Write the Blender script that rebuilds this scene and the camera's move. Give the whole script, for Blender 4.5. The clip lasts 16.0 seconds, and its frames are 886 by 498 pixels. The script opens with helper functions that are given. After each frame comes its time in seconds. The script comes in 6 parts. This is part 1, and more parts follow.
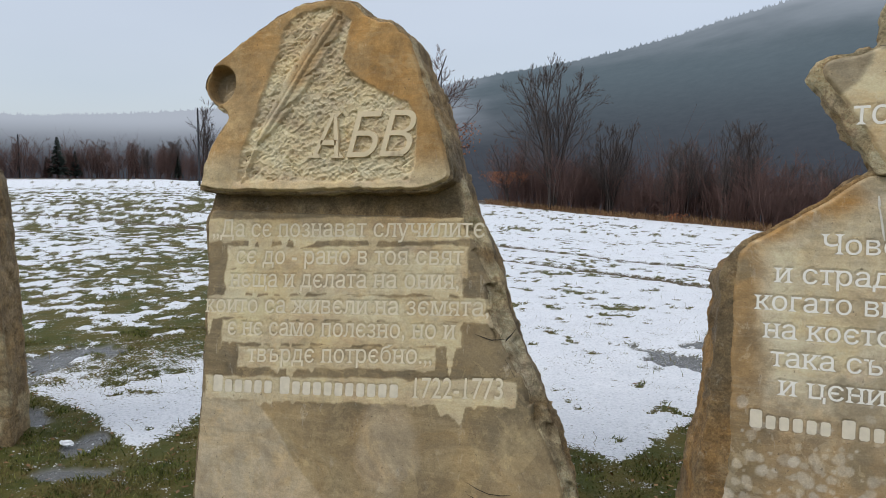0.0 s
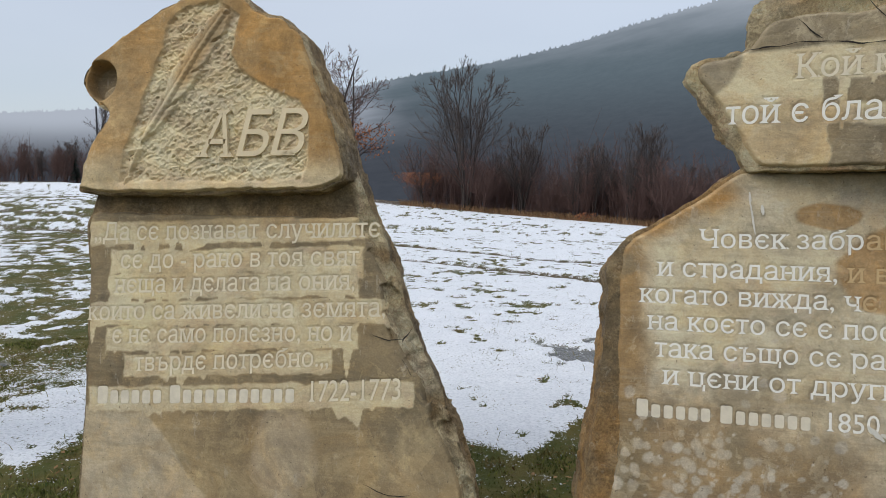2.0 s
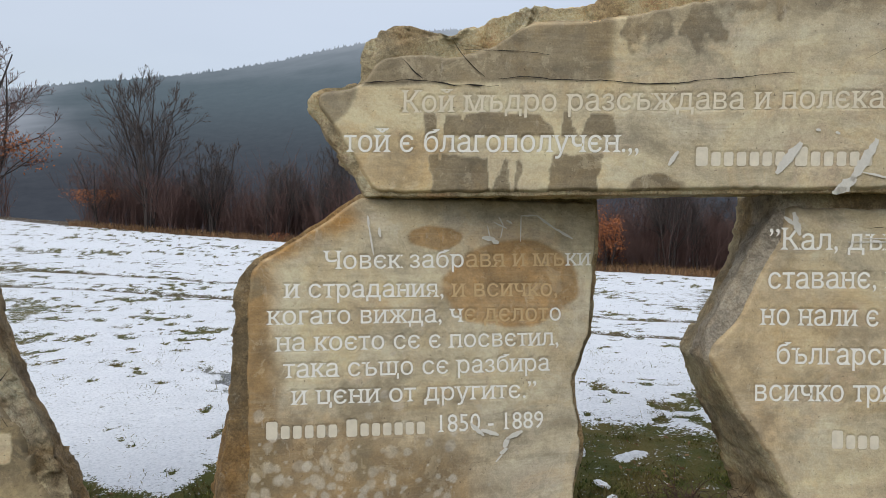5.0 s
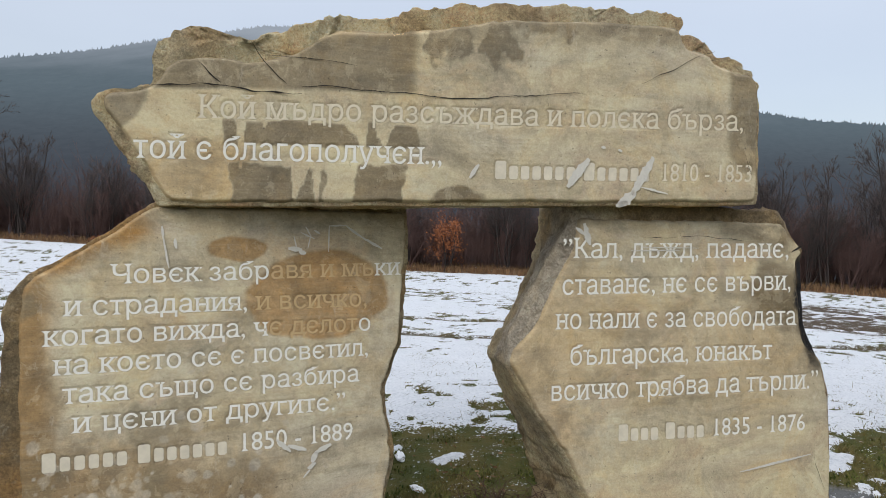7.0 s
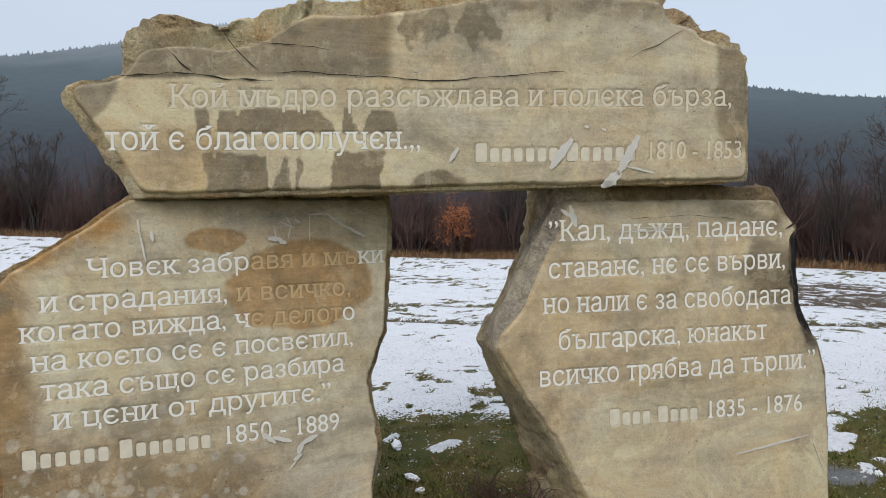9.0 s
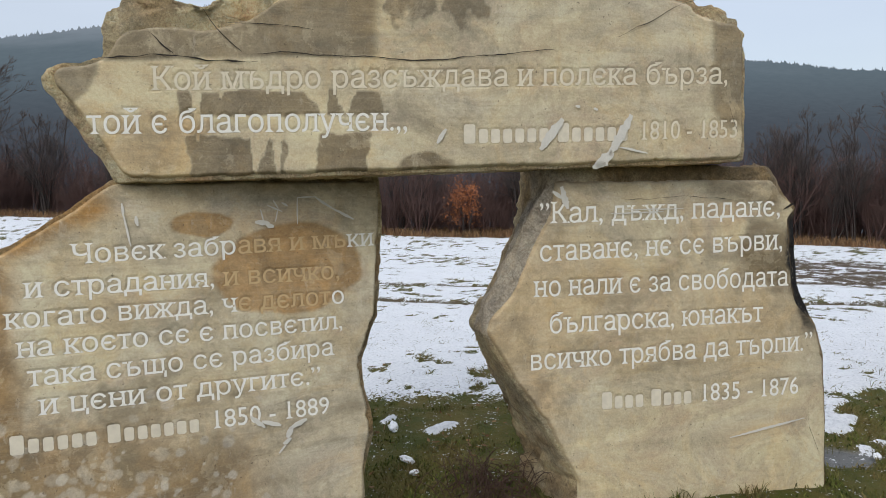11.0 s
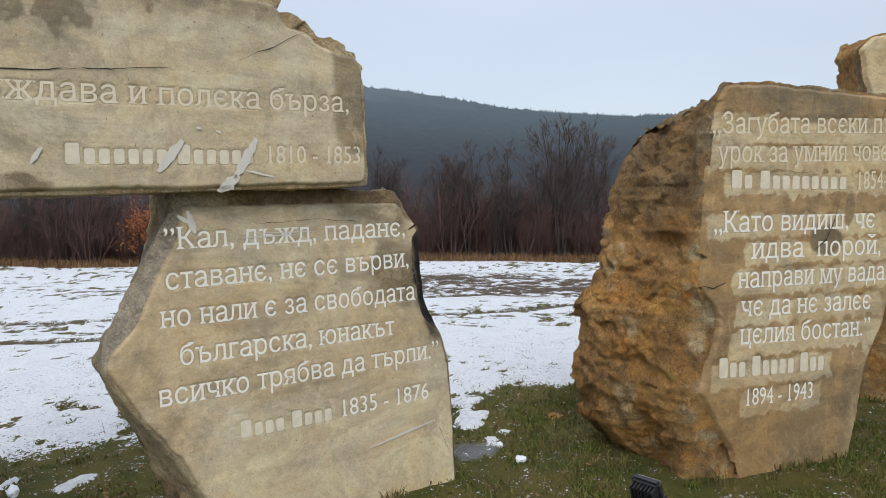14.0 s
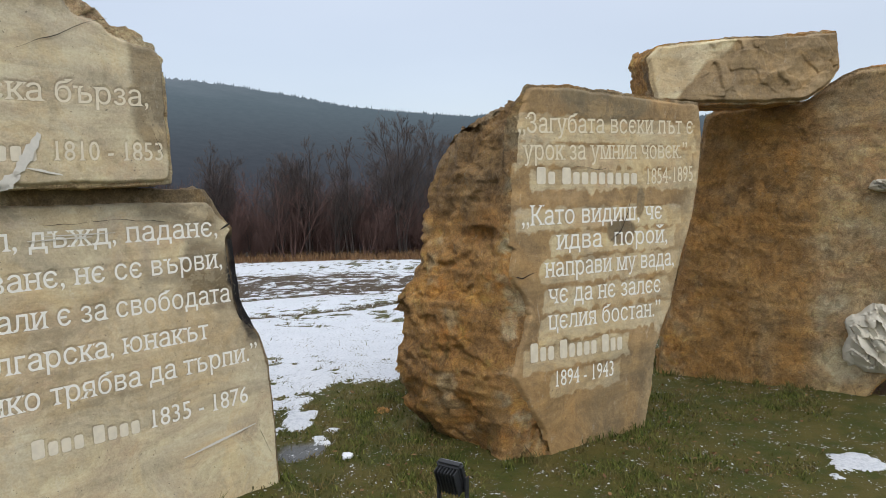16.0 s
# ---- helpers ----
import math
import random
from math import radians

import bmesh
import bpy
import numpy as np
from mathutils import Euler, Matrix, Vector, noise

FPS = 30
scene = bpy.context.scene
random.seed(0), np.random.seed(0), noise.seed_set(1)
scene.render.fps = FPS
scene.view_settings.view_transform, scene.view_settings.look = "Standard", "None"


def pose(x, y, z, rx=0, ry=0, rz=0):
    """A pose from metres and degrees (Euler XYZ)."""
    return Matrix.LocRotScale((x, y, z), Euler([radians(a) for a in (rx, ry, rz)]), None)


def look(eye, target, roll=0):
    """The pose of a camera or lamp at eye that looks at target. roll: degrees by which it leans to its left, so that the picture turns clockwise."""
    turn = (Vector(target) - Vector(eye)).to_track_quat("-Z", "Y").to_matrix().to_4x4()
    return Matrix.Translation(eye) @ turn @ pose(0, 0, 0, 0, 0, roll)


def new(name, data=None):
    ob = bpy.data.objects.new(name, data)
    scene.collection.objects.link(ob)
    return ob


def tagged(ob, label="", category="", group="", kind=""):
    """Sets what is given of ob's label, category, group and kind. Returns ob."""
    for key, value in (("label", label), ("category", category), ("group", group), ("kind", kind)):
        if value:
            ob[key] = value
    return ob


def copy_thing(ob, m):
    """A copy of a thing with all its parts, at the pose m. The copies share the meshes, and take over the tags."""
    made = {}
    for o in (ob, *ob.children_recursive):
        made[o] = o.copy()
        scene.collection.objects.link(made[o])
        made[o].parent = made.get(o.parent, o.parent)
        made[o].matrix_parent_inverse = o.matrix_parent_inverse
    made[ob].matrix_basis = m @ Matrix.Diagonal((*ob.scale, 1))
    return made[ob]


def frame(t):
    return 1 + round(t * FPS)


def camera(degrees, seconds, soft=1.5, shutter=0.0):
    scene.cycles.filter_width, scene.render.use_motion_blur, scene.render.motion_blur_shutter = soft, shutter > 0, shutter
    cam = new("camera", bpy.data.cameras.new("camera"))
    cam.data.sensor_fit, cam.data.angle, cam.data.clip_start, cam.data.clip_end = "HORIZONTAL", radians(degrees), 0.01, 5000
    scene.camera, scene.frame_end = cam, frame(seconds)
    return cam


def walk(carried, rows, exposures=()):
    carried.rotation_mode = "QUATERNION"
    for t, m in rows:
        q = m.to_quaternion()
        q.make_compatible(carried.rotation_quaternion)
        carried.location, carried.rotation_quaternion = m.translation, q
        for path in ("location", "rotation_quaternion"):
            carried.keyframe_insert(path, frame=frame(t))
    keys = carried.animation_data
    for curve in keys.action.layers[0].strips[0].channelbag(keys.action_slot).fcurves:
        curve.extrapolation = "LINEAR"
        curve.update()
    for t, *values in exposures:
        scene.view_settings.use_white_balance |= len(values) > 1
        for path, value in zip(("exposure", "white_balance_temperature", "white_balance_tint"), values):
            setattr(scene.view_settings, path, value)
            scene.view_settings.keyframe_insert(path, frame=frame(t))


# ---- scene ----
cam = camera(64.6, 16.0, 0.9)
PATH = [
    (0, (0.129, 0.050, 1.478), (0.009, 2.034, 1.258), 0.5),
    (0.5, (0.153, 0.055, 1.477), (0.079, 2.042, 1.264), 0.6),
    (1, (0.165, 0.058, 1.474), (0.136, 2.046, 1.256), 0.3),
    (1.5, (0.189, 0.061, 1.472), (0.220, 2.049, 1.256), 0.0),
    (2, (0.225, 0.068, 1.469), (0.342, 2.053, 1.254), 0.3),
    (2.5, (0.263, 0.066, 1.468), (0.469, 2.045, 1.267), 0.4),
    (3, (0.312, 0.065, 1.470), (0.641, 2.028, 1.275), 0.5),
    (3.5, (0.366, 0.057, 1.475), (0.845, 1.992, 1.304), 0.7),
    (4, (0.415, 0.046, 1.479), (1.045, 1.936, 1.308), 0.6),
    (4.5, (0.463, 0.035, 1.484), (1.239, 1.871, 1.323), 1.0),
    (5, (0.515, 0.002, 1.485), (1.440, 1.769, 1.338), 1.2),
    (7.5, (0.697, -0.079, 1.533), (2.018, 1.416, 1.387), 1.4),
    (8, (0.732, -0.095, 1.530), (2.066, 1.387, 1.370), 0.9),
    (8.5, (0.766, -0.107, 1.525), (2.097, 1.377, 1.360), 0.4),
    (9, (0.799, -0.108, 1.525), (2.061, 1.434, 1.353), 0.2),
    (11.5, (0.921, -0.153, 1.543), (2.157, 1.400, 1.302), -0.1),
    (12, (0.951, -0.178, 1.538), (2.210, 1.357, 1.294), -0.1),
    (12.5, (0.993, -0.211, 1.526), (2.356, 1.236, 1.307), 0.7),
    (13, (1.027, -0.245, 1.532), (2.566, 1.014, 1.319), 0.7),
    (13.5, (1.062, -0.287, 1.538), (2.738, 0.788, 1.351), 0.7),
    (14, (1.089, -0.342, 1.539), (2.863, 0.566, 1.373), 0.1),
    (14.5, (1.103, -0.395, 1.536), (2.946, 0.366, 1.376), 0.7),
    (15, (1.105, -0.441, 1.535), (2.993, 0.203, 1.383), 0.1),
    (15.5, (1.108, -0.467, 1.528), (3.020, 0.095, 1.365), -0.4),
    (16, (1.117, -0.476, 1.531), (3.047, 0.020, 1.360), -0.4),
]
walk(cam, [(t, look(eye, target, roll)) for t, eye, target, roll in PATH], [(0, -0.10), (5, -0.06), (9, -0.05), (13, -0.02), (16, 0.0)])


# ---- world, sun ----
def node(nt, kind, **sets):
    n = nt.nodes.new(kind)
    for k, v in sets.items():
        if k in ("operation", "blend_type", "data_type", "noise_dimensions", "sky_type", "attribute_name", "attribute_type", "feature", "distance", "bands_direction", "wave_type"):
            setattr(n, k, v)
        else:
            n.inputs[k.replace("_", " ")].default_value = v
    return n


world = bpy.data.worlds.new("overcast")
scene.world = world
world.use_nodes = True
wn = world.node_tree
for n in list(wn.nodes):
    wn.nodes.remove(n)
SUN_ELEV, SUN_ROT = radians(43), radians(242)
sky = wn.nodes.new("ShaderNodeTexSky")
sky.sky_type, sky.sun_disc, sky.sun_elevation, sky.sun_rotation = "NISHITA", False, SUN_ELEV, SUN_ROT
sky_bg = node(wn, "ShaderNodeBackground", Strength=0.05)
wn.links.new(sky.outputs[0], sky_bg.inputs["Color"])
# the cloud cover: brighter overhead, paler and bluer low down, with broad soft banks
wtc = wn.nodes.new("ShaderNodeTexCoord")
wsep = wn.nodes.new("ShaderNodeSeparateXYZ")
wn.links.new(wtc.outputs["Generated"], wsep.inputs[0])
wnoise = node(wn, "ShaderNodeTexNoise", Scale=2.2, Detail=3.0, Roughness=0.5)
wmap = wn.nodes.new("ShaderNodeMapping")
wmap.inputs["Scale"].default_value = (1.0, 1.0, 3.5)
wn.links.new(wtc.outputs["Generated"], wmap.inputs[0])
wn.links.new(wmap.outputs[0], wnoise.inputs["Vector"])
wadd = node(wn, "ShaderNodeMath", operation="MULTIPLY_ADD")
wadd.inputs[1].default_value = 0.16
wn.links.new(wnoise.outputs["Fac"], wadd.inputs[0])
wn.links.new(wsep.outputs["Z"], wadd.inputs[2])
wramp = wn.nodes.new("ShaderNodeValToRGB")
wramp.color_ramp.elements[0].position, wramp.color_ramp.elements[0].color = 0.08, (0.36, 0.41, 0.49, 1)
wramp.color_ramp.elements[1].position, wramp.color_ramp.elements[1].color = 1.0, (1.0, 1.01, 1.04, 1)
e = wramp.color_ramp.elements.new(0.22)
e.color = (0.455, 0.483, 0.545, 1)
e = wramp.color_ramp.elements.new(0.45)
e.color = (0.60, 0.632, 0.695, 1)
wn.links.new(wadd.outputs[0], wramp.inputs[0])
cloud_bg = node(wn, "ShaderNodeBackground", Strength=1.0)
wn.links.new(wramp.outputs[0], cloud_bg.inputs["Color"])
wsum = wn.nodes.new("ShaderNodeAddShader")
wn.links.new(sky_bg.outputs[0], wsum.inputs[0])
wn.links.new(cloud_bg.outputs[0], wsum.inputs[1])
wout = wn.nodes.new("ShaderNodeOutputWorld")
wn.links.new(wsum.outputs[0], wout.inputs[0])

sun = new("sun", bpy.data.lights.new("sun", "SUN"))
sun.data.energy, sun.data.angle, sun.data.color = 1.0, radians(30), (1.0, 0.96, 0.9)
sun.matrix_world = look((-9, -4.5, 13), (3, 2, 0.5))


# ---- numeric helpers ----
from mathutils.geometry import delaunay_2d_cdt


def lattice(ix, iy, iz, seed):
    n = (ix * 73856093) ^ (iy * 19349663) ^ (iz * 83492791) ^ (seed * 265443576)
    n = ((n ^ (n >> 15)) * 2246822519) & 0xFFFFFFFF
    n = ((n ^ (n >> 13)) * 3266489917) & 0xFFFFFFFF
    return ((n ^ (n >> 16)) & 0xFFFFFFFF) / 2147483648.0 - 1.0


def vnoise(p, seed=0):
    """Value noise in -1..1 at the points p (N, 3)."""
    i = np.floor(p).astype(np.int64)
    f = p - i
    f = f * f * (3 - 2 * f)
    out = 0.0
    for a in (0, 1):
        for b in (0, 1):
            for c in (0, 1):
                w = (f[:, 0] if a else 1 - f[:, 0]) * (f[:, 1] if b else 1 - f[:, 1]) * (f[:, 2] if c else 1 - f[:, 2])
                out = out + w * lattice(i[:, 0] + a, i[:, 1] + b, i[:, 2] + c, seed)
    return out


def fbm(p, scale=1.0, octaves=4, seed=0, ridged=False):
    p = np.asarray(p, float) * scale
    amp, total, norm = 1.0, 0.0, 0.0
    for k in range(octaves):
        n = vnoise(p, seed + k)
        total = total + amp * ((1 - 2 * np.abs(n)) if ridged else n)
        norm += amp
        amp *= 0.5
        p = p * 2.03 + 11.7
    return total / norm


def facets(p, scale, seed):
    """Broken planes in about -1..1: each cell of a jittered lattice has its own tilted plane."""
    q = np.asarray(p, float) * scale
    q = q + 0.25 * np.stack([vnoise(q * 1.7 + k * 5.1, seed + k) for k in range(3)], -1)
    cell = np.floor(q).astype(np.int64)
    best, out = np.full(len(q), 9.0), np.zeros(len(q))
    for dx in (-1, 0, 1):
        for dy in (-1, 0, 1):
            for dz in (-1, 0, 1):
                c = cell + [dx, dy, dz]
                j = [lattice(c[:, 0], c[:, 1], c[:, 2], seed + 20 + k) for k in range(6)]
                d = q - c - 0.5 - 0.45 * np.stack(j[:3], -1)
                r = (d * d).sum(1)
                h = 0.55 * j[3] + 0.9 * (d[:, 0] * j[4] + d[:, 1] * j[5] + d[:, 2] * j[3])
                out = np.where(r < best, h, out)
                best = np.minimum(best, r)
    return out


def flat(u, v, w=0.0):
    return np.stack([u, np.full_like(u, w), v], -1)


def smooth(a, b, x):
    t = np.clip((x - a) / (b - a), 0, 1)
    return t * t * (3 - 2 * t)


def mesh_of(name, verts, faces, mat=None, soft=True):
    me = bpy.data.meshes.new(name)
    me.from_pydata(np.asarray(verts).tolist(), [], faces.tolist() if hasattr(faces, "tolist") else faces)
    if soft:
        me.polygons.foreach_set("use_smooth", np.ones(len(me.polygons), bool))
    if mat:
        me.materials.append(mat)
    me.update()
    return me


def part(name, me, mat, parent, label=""):
    ob = new(name, me)
    if mat and not me.materials:
        me.materials.append(mat)
    ob.parent = parent
    if label:
        tagged(ob, label)
    return ob


def attribute(me, name, values):
    a = me.attributes.new(name, "FLOAT", "POINT")
    a.data.foreach_set("value", np.asarray(values, np.float32))


def grid_faces(nu, nv, wrap=False):
    """Quads of a grid of nv rows with nu vertices each; wrap closes each row."""
    a = np.arange(nu * nv).reshape(nv, nu)
    b = np.roll(a, -1, 1) if wrap else a
    lo, hi = a[:-1], a[1:]
    lo2, hi2 = b[:-1], b[1:]
    if wrap:
        return np.stack([lo, lo2, hi2, hi], -1).reshape(-1, 4)
    return np.stack([lo[:, :-1], lo[:, 1:], hi[:, 1:], hi[:, :-1]], -1).reshape(-1, 4)


def slab_pose(x, y, turn, lean, z=0.0, roll=0.0, long=1.0, tall=1.0):
    """Local x runs along the dressed face, y into the stone, z up the face; the face leans back by lean degrees."""
    return pose(x, y, z, 0, 0, turn) @ pose(0, 0, 0, -lean, 0, 0) @ pose(0, 0, 0, 0, roll, 0) @ Matrix.Diagonal((long, 1, tall, 1))


def ring(points, count, seed, rough=0.008):
    """A closed outline (u, v, flare) walked evenly in count steps, roughened."""
    p = np.array(points, float)
    q = np.vstack([p, p[:1]])
    s = np.concatenate([[0], np.cumsum(np.hypot(*np.diff(q[:, :2], axis=0).T))])
    w = np.linspace(0, s[-1], count, endpoint=False)
    r = np.stack([np.interp(w, s, q[:, k]) for k in range(3)], -1)
    for _ in range(2):
        r = 0.5 * r + 0.25 * (np.roll(r, 1, 0) + np.roll(r, -1, 0))
    t = np.roll(r[:, :2], -1, 0) - np.roll(r[:, :2], 1, 0)
    n = np.stack([t[:, 1], -t[:, 0]], -1) / np.maximum(1e-6, np.hypot(*t.T))[:, None]
    area = 0.5 * np.sum(r[:, 0] * np.roll(r[:, 1], -1) - np.roll(r[:, 0], -1) * r[:, 1])
    if area < 0:
        n = -n
    if callable(rough):
        rough = rough(r[:, 0], r[:, 1])
    r[:, :2] += n * (rough * (fbm(flat(r[:, 0], r[:, 1]), 14, 4, seed) + 0.5 * fbm(flat(r[:, 0], r[:, 1]), 45, 2, seed + 9)))[:, None]
    return r, n


def inside(u, v, poly):
    """Distance to the outline poly (N, 2), positive within."""
    d2, odd = np.full(u.shape, 1e9), np.zeros(u.shape, bool)
    for (ax, ay), (bx, by) in zip(poly, np.roll(poly, -1, 0)):
        dx, dy = bx - ax, by - ay
        t = np.clip(((u - ax) * dx + (v - ay) * dy) / (dx * dx + dy * dy + 1e-12), 0, 1)
        d2 = np.minimum(d2, (u - ax - t * dx) ** 2 + (v - ay - t * dy) ** 2)
        if ay != by:
            odd ^= ((ay > v) != (by > v)) & (u < ax + (v - ay) * dx / dy)
    return np.where(odd, 1, -1) * np.sqrt(d2)


def rock_body(outline, depth, seed, rough=0.04, front=0.006, count=400, centre=None, shear=0.0, sides=22, rag=0.008, chips=None, dent=None, fine=1.0, bevel=None, crush=(7, 0.030, 0.016)):
    """A quarried block: flat front, broken sides and back."""
    r, n = ring(outline, count, seed, rag)
    c = np.array(centre) if centre else r[:, :2].mean(0)
    rows = []
    for k in np.concatenate([np.linspace(0.1, 0.76, 5), np.linspace(0.80, 0.996, 14)]):
        rows.append((k, front, 0.0))
    rows.append((1.0, front + 0.004, 0.0))
    for k in np.linspace(0.06, 1, sides):
        rows.append((1.0, front + 0.012 + depth * k, k))
    rows += [(0.95, depth * 1.05, 1.1), (0.7, depth * 1.12, 1.1), (0.35, depth * 1.15, 1.1)]
    verts = []
    for k, y, s in rows:
        p = c + (r[:, :2] - c) * k
        q = np.stack([p[:, 0], np.full(count, y), p[:, 1]], -1)
        if s > 0:
            out = n * (r[:, 2] * min(1, s) ** 0.8)[:, None]
            ramp = min(1, s * 5)
            bump = ramp * rough * (0.25 + 0.75 * smooth(-0.9, -0.5, n[:, 1])) * (0.7 * fbm(q, 2.4, 3, seed) + 0.6 * facets(q, 3.6, seed) + fine * (0.45 * facets(q, 9, seed + 5) + 0.55 * fbm(q, 11, 5, seed + 6, True) + 0.3 * fbm(q, 40, 3, seed + 7)))
            q[:, 0] += out[:, 0] + n[:, 0] * bump * min(1, k)
            q[:, 2] += out[:, 1] + n[:, 1] * bump * min(1, k)
            q[:, 1] += ramp * rough * 0.8 * fbm(q + 7.7, 5, 3, seed + 3)
        else:
            q[:, 1] += 0.002 * fbm(q, 9, 3, seed + 2)
            if dent:
                q[:, 1] += dent(q[:, 0], q[:, 2])
            if chips:
                q[:, 1] += chips(q[:, 0], q[:, 2]) * (0.004 + crush[1] * facets(q, crush[0], seed + 12) + crush[2] * fbm(q, 16, 4, seed + 13, True))
        if bevel:
            q[:, 1] += bevel(q[:, 0], q[:, 2]) * max(0.0, 1 - s)
        q[:, 1] += shear * (q[:, 2] - c[1])
        verts.append(q)
    m = len(rows)
    verts = np.vstack(verts + [[[c[0], front, c[1]]], [[c[0], depth * 1.15, c[1]]]])
    faces = grid_faces(count, m, True).tolist()
    for i in range(count):
        j = (i + 1) % count
        faces.append([m * count, j, i])
        faces.append([m * count + 1, (m - 1) * count + i, (m - 1) * count + j])
    me = mesh_of("body", verts, faces)
    bm = bmesh.new()
    bm.from_mesh(me)
    bmesh.ops.recalc_face_normals(bm, faces=bm.faces)
    bm.to_mesh(me)
    bm.free()
    q = np.array([v.co[:] for v in me.vertices])
    rim = smooth(0.05, 0.015, np.abs(q[:, 1] - front - 0.02)) * smooth(-0.05, 0.22, fbm(q, 9, 4, seed + 14))
    attribute(me, "pale", 0.75 * np.maximum(rim, 0.6 * smooth(0.30, 0.45, fbm(q, 5, 5, seed + 15))))
    attribute(me, "wet", 0.8 * smooth(0.10, 0.38, fbm(q, 2.6, 5, seed + 16)))
    return me


def text_mesh(text, serif=0.10, weight=0.0):
    """Points and triangles of a line of writing in the built-in font, one unit high, with small wedge serifs at its stems."""
    cu = bpy.data.curves.new("line", "FONT")
    cu.body, cu.resolution_u, cu.fill_mode, cu.offset = text.replace("е", "є"), 3, "NONE", weight
    ob = bpy.data.objects.new("line", cu)
    me = bpy.data.meshes.new_from_object(ob)
    p = [Vector(v.co[:2]) for v in me.vertices]
    edges = [tuple(e.vertices) for e in me.edges]
    bpy.data.objects.remove(ob)
    bpy.data.curves.remove(cu)
    bpy.data.meshes.remove(me)
    out = delaunay_2d_cdt(p, edges, [], 0, 1e-5)
    pts, tris = [tuple(v) for v in out[0]], np.array([tuple(f) for f in out[2]])
    mid = np.array(pts)[tris].mean(1)
    odd = np.zeros(len(mid), bool)
    for a, b in edges:
        (ax, ay), (bx, by) = p[a], p[b]
        if ay != by:
            odd ^= ((ay > mid[:, 1]) != (by > mid[:, 1])) & (mid[:, 0] < ax + (mid[:, 1] - ay) * (bx - ax) / (by - ay))
    tris = [tuple(t) for t in tris[odd].tolist()]
    if serif:
        flat_pts = np.array(pts)
        for a, b in edges:
            if p[a][0] > p[b][0]:
                a, b = b, a
            (ax, ay), (bx, by) = p[a], p[b]
            if abs(ay - by) > 0.006 or not 0.05 < bx - ax < 0.18:
                continue
            if min(abs(ay - k) for k in (0.0, 0.55, 0.73)) > 0.045:
                continue
            up = 0.085 if ay < 0.2 else -0.085
            k = len(pts)
            ka, kb = (int(np.hypot(flat_pts[:, 0] - x, flat_pts[:, 1] - y).argmin()) for x, y in ((ax, ay), (bx, by)))
            pts += [(ax - serif, ay), (ax, ay + up), (bx + serif, by), (bx, by + up)]
            tris += [(ka, k, k + 1), (kb, k + 2, k + 3)]
    return np.array(pts, float), np.array(tris)


def bar_mesh(words):
    """Plain upright bars in rows as long as the words of the given lengths, the first of each row taller."""
    p, f, x = [], [], 0.0
    for length in words:
        for letter in range(length):
            w, h, c, k = (0.44, 0.70, 0.06, len(p)) if letter == 0 else (0.34, 0.52, 0.06, len(p))
            p += [(x + c, 0, 0), (x + w - c, 0, 0), (x + w, c, 0), (x + w, h - c, 0), (x + w - c, h, 0), (x + c, h, 0), (x, h - c, 0), (x, c, 0)]
            f += [(k, k + a, k + a + 1) for a in range(1, 7)]
            x += w + 0.13
        x += 0.25
    return np.array(p, float), np.array(f)


def laid_line(content, u0, v0, u1, v1, high):
    """Writing stretched from (u0, v0) to (u1, v1) with a lower-case height of high. Points (u, v) and faces."""
    p, f = bar_mesh(content) if isinstance(content, tuple) else text_mesh(content, weight=0.012)
    x0, x1 = p[:, 0].min(), p[:, 0].max()
    k = (p[:, 0] - x0) / (x1 - x0)
    return np.stack([u0 + (u1 - u0) * k, v0 + (v1 - v0) * k + p[:, 1] * high / 0.55], -1), f


def stamp(mask, u0, v0, res, p, f, grow=0.0):
    """Marks the grid points that the triangles cover."""
    nv, nu = mask.shape
    for tri in p[f]:
        lo, hi = tri.min(0) - grow, tri.max(0) + grow
        i0, i1 = int((lo[0] - u0) / res), int((hi[0] - u0) / res) + 2
        j0, j1 = int((lo[1] - v0) / res), int((hi[1] - v0) / res) + 2
        i0, j0, i1, j1 = max(i0, 0), max(j0, 0), min(i1, nu), min(j1, nv)
        if i0 >= i1 or j0 >= j1:
            continue
        gu, gv = np.meshgrid(u0 + res * np.arange(i0, i1), v0 + res * np.arange(j0, j1))
        (ax, ay), (bx, by), (cx, cy) = tri
        s = (bx - ax) * (cy - ay) - (by - ay) * (cx - ax)
        if abs(s) < 1e-12:
            continue
        sign = 1 if s > 0 else -1
        ok = np.ones(gu.shape, bool)
        for (px, py), (qx, qy) in (((ax, ay), (bx, by)), ((bx, by), (cx, cy)), ((cx, cy), (ax, ay))):
            length = math.hypot(qx - px, qy - py) + 1e-9
            ok &= sign * ((qx - px) * (gv - py) - (qy - py) * (gu - px)) / length > -grow
        mask[j0:j1, i0:i1] |= ok


FACE = 0.008      # how far the dressed face stands proud of the block


def swell(u, v, seed):
    """The slow unevenness of a dressed face."""
    return 0.004 * fbm(flat(u, v, seed * 0.37), 2.2, 3, seed + 6)


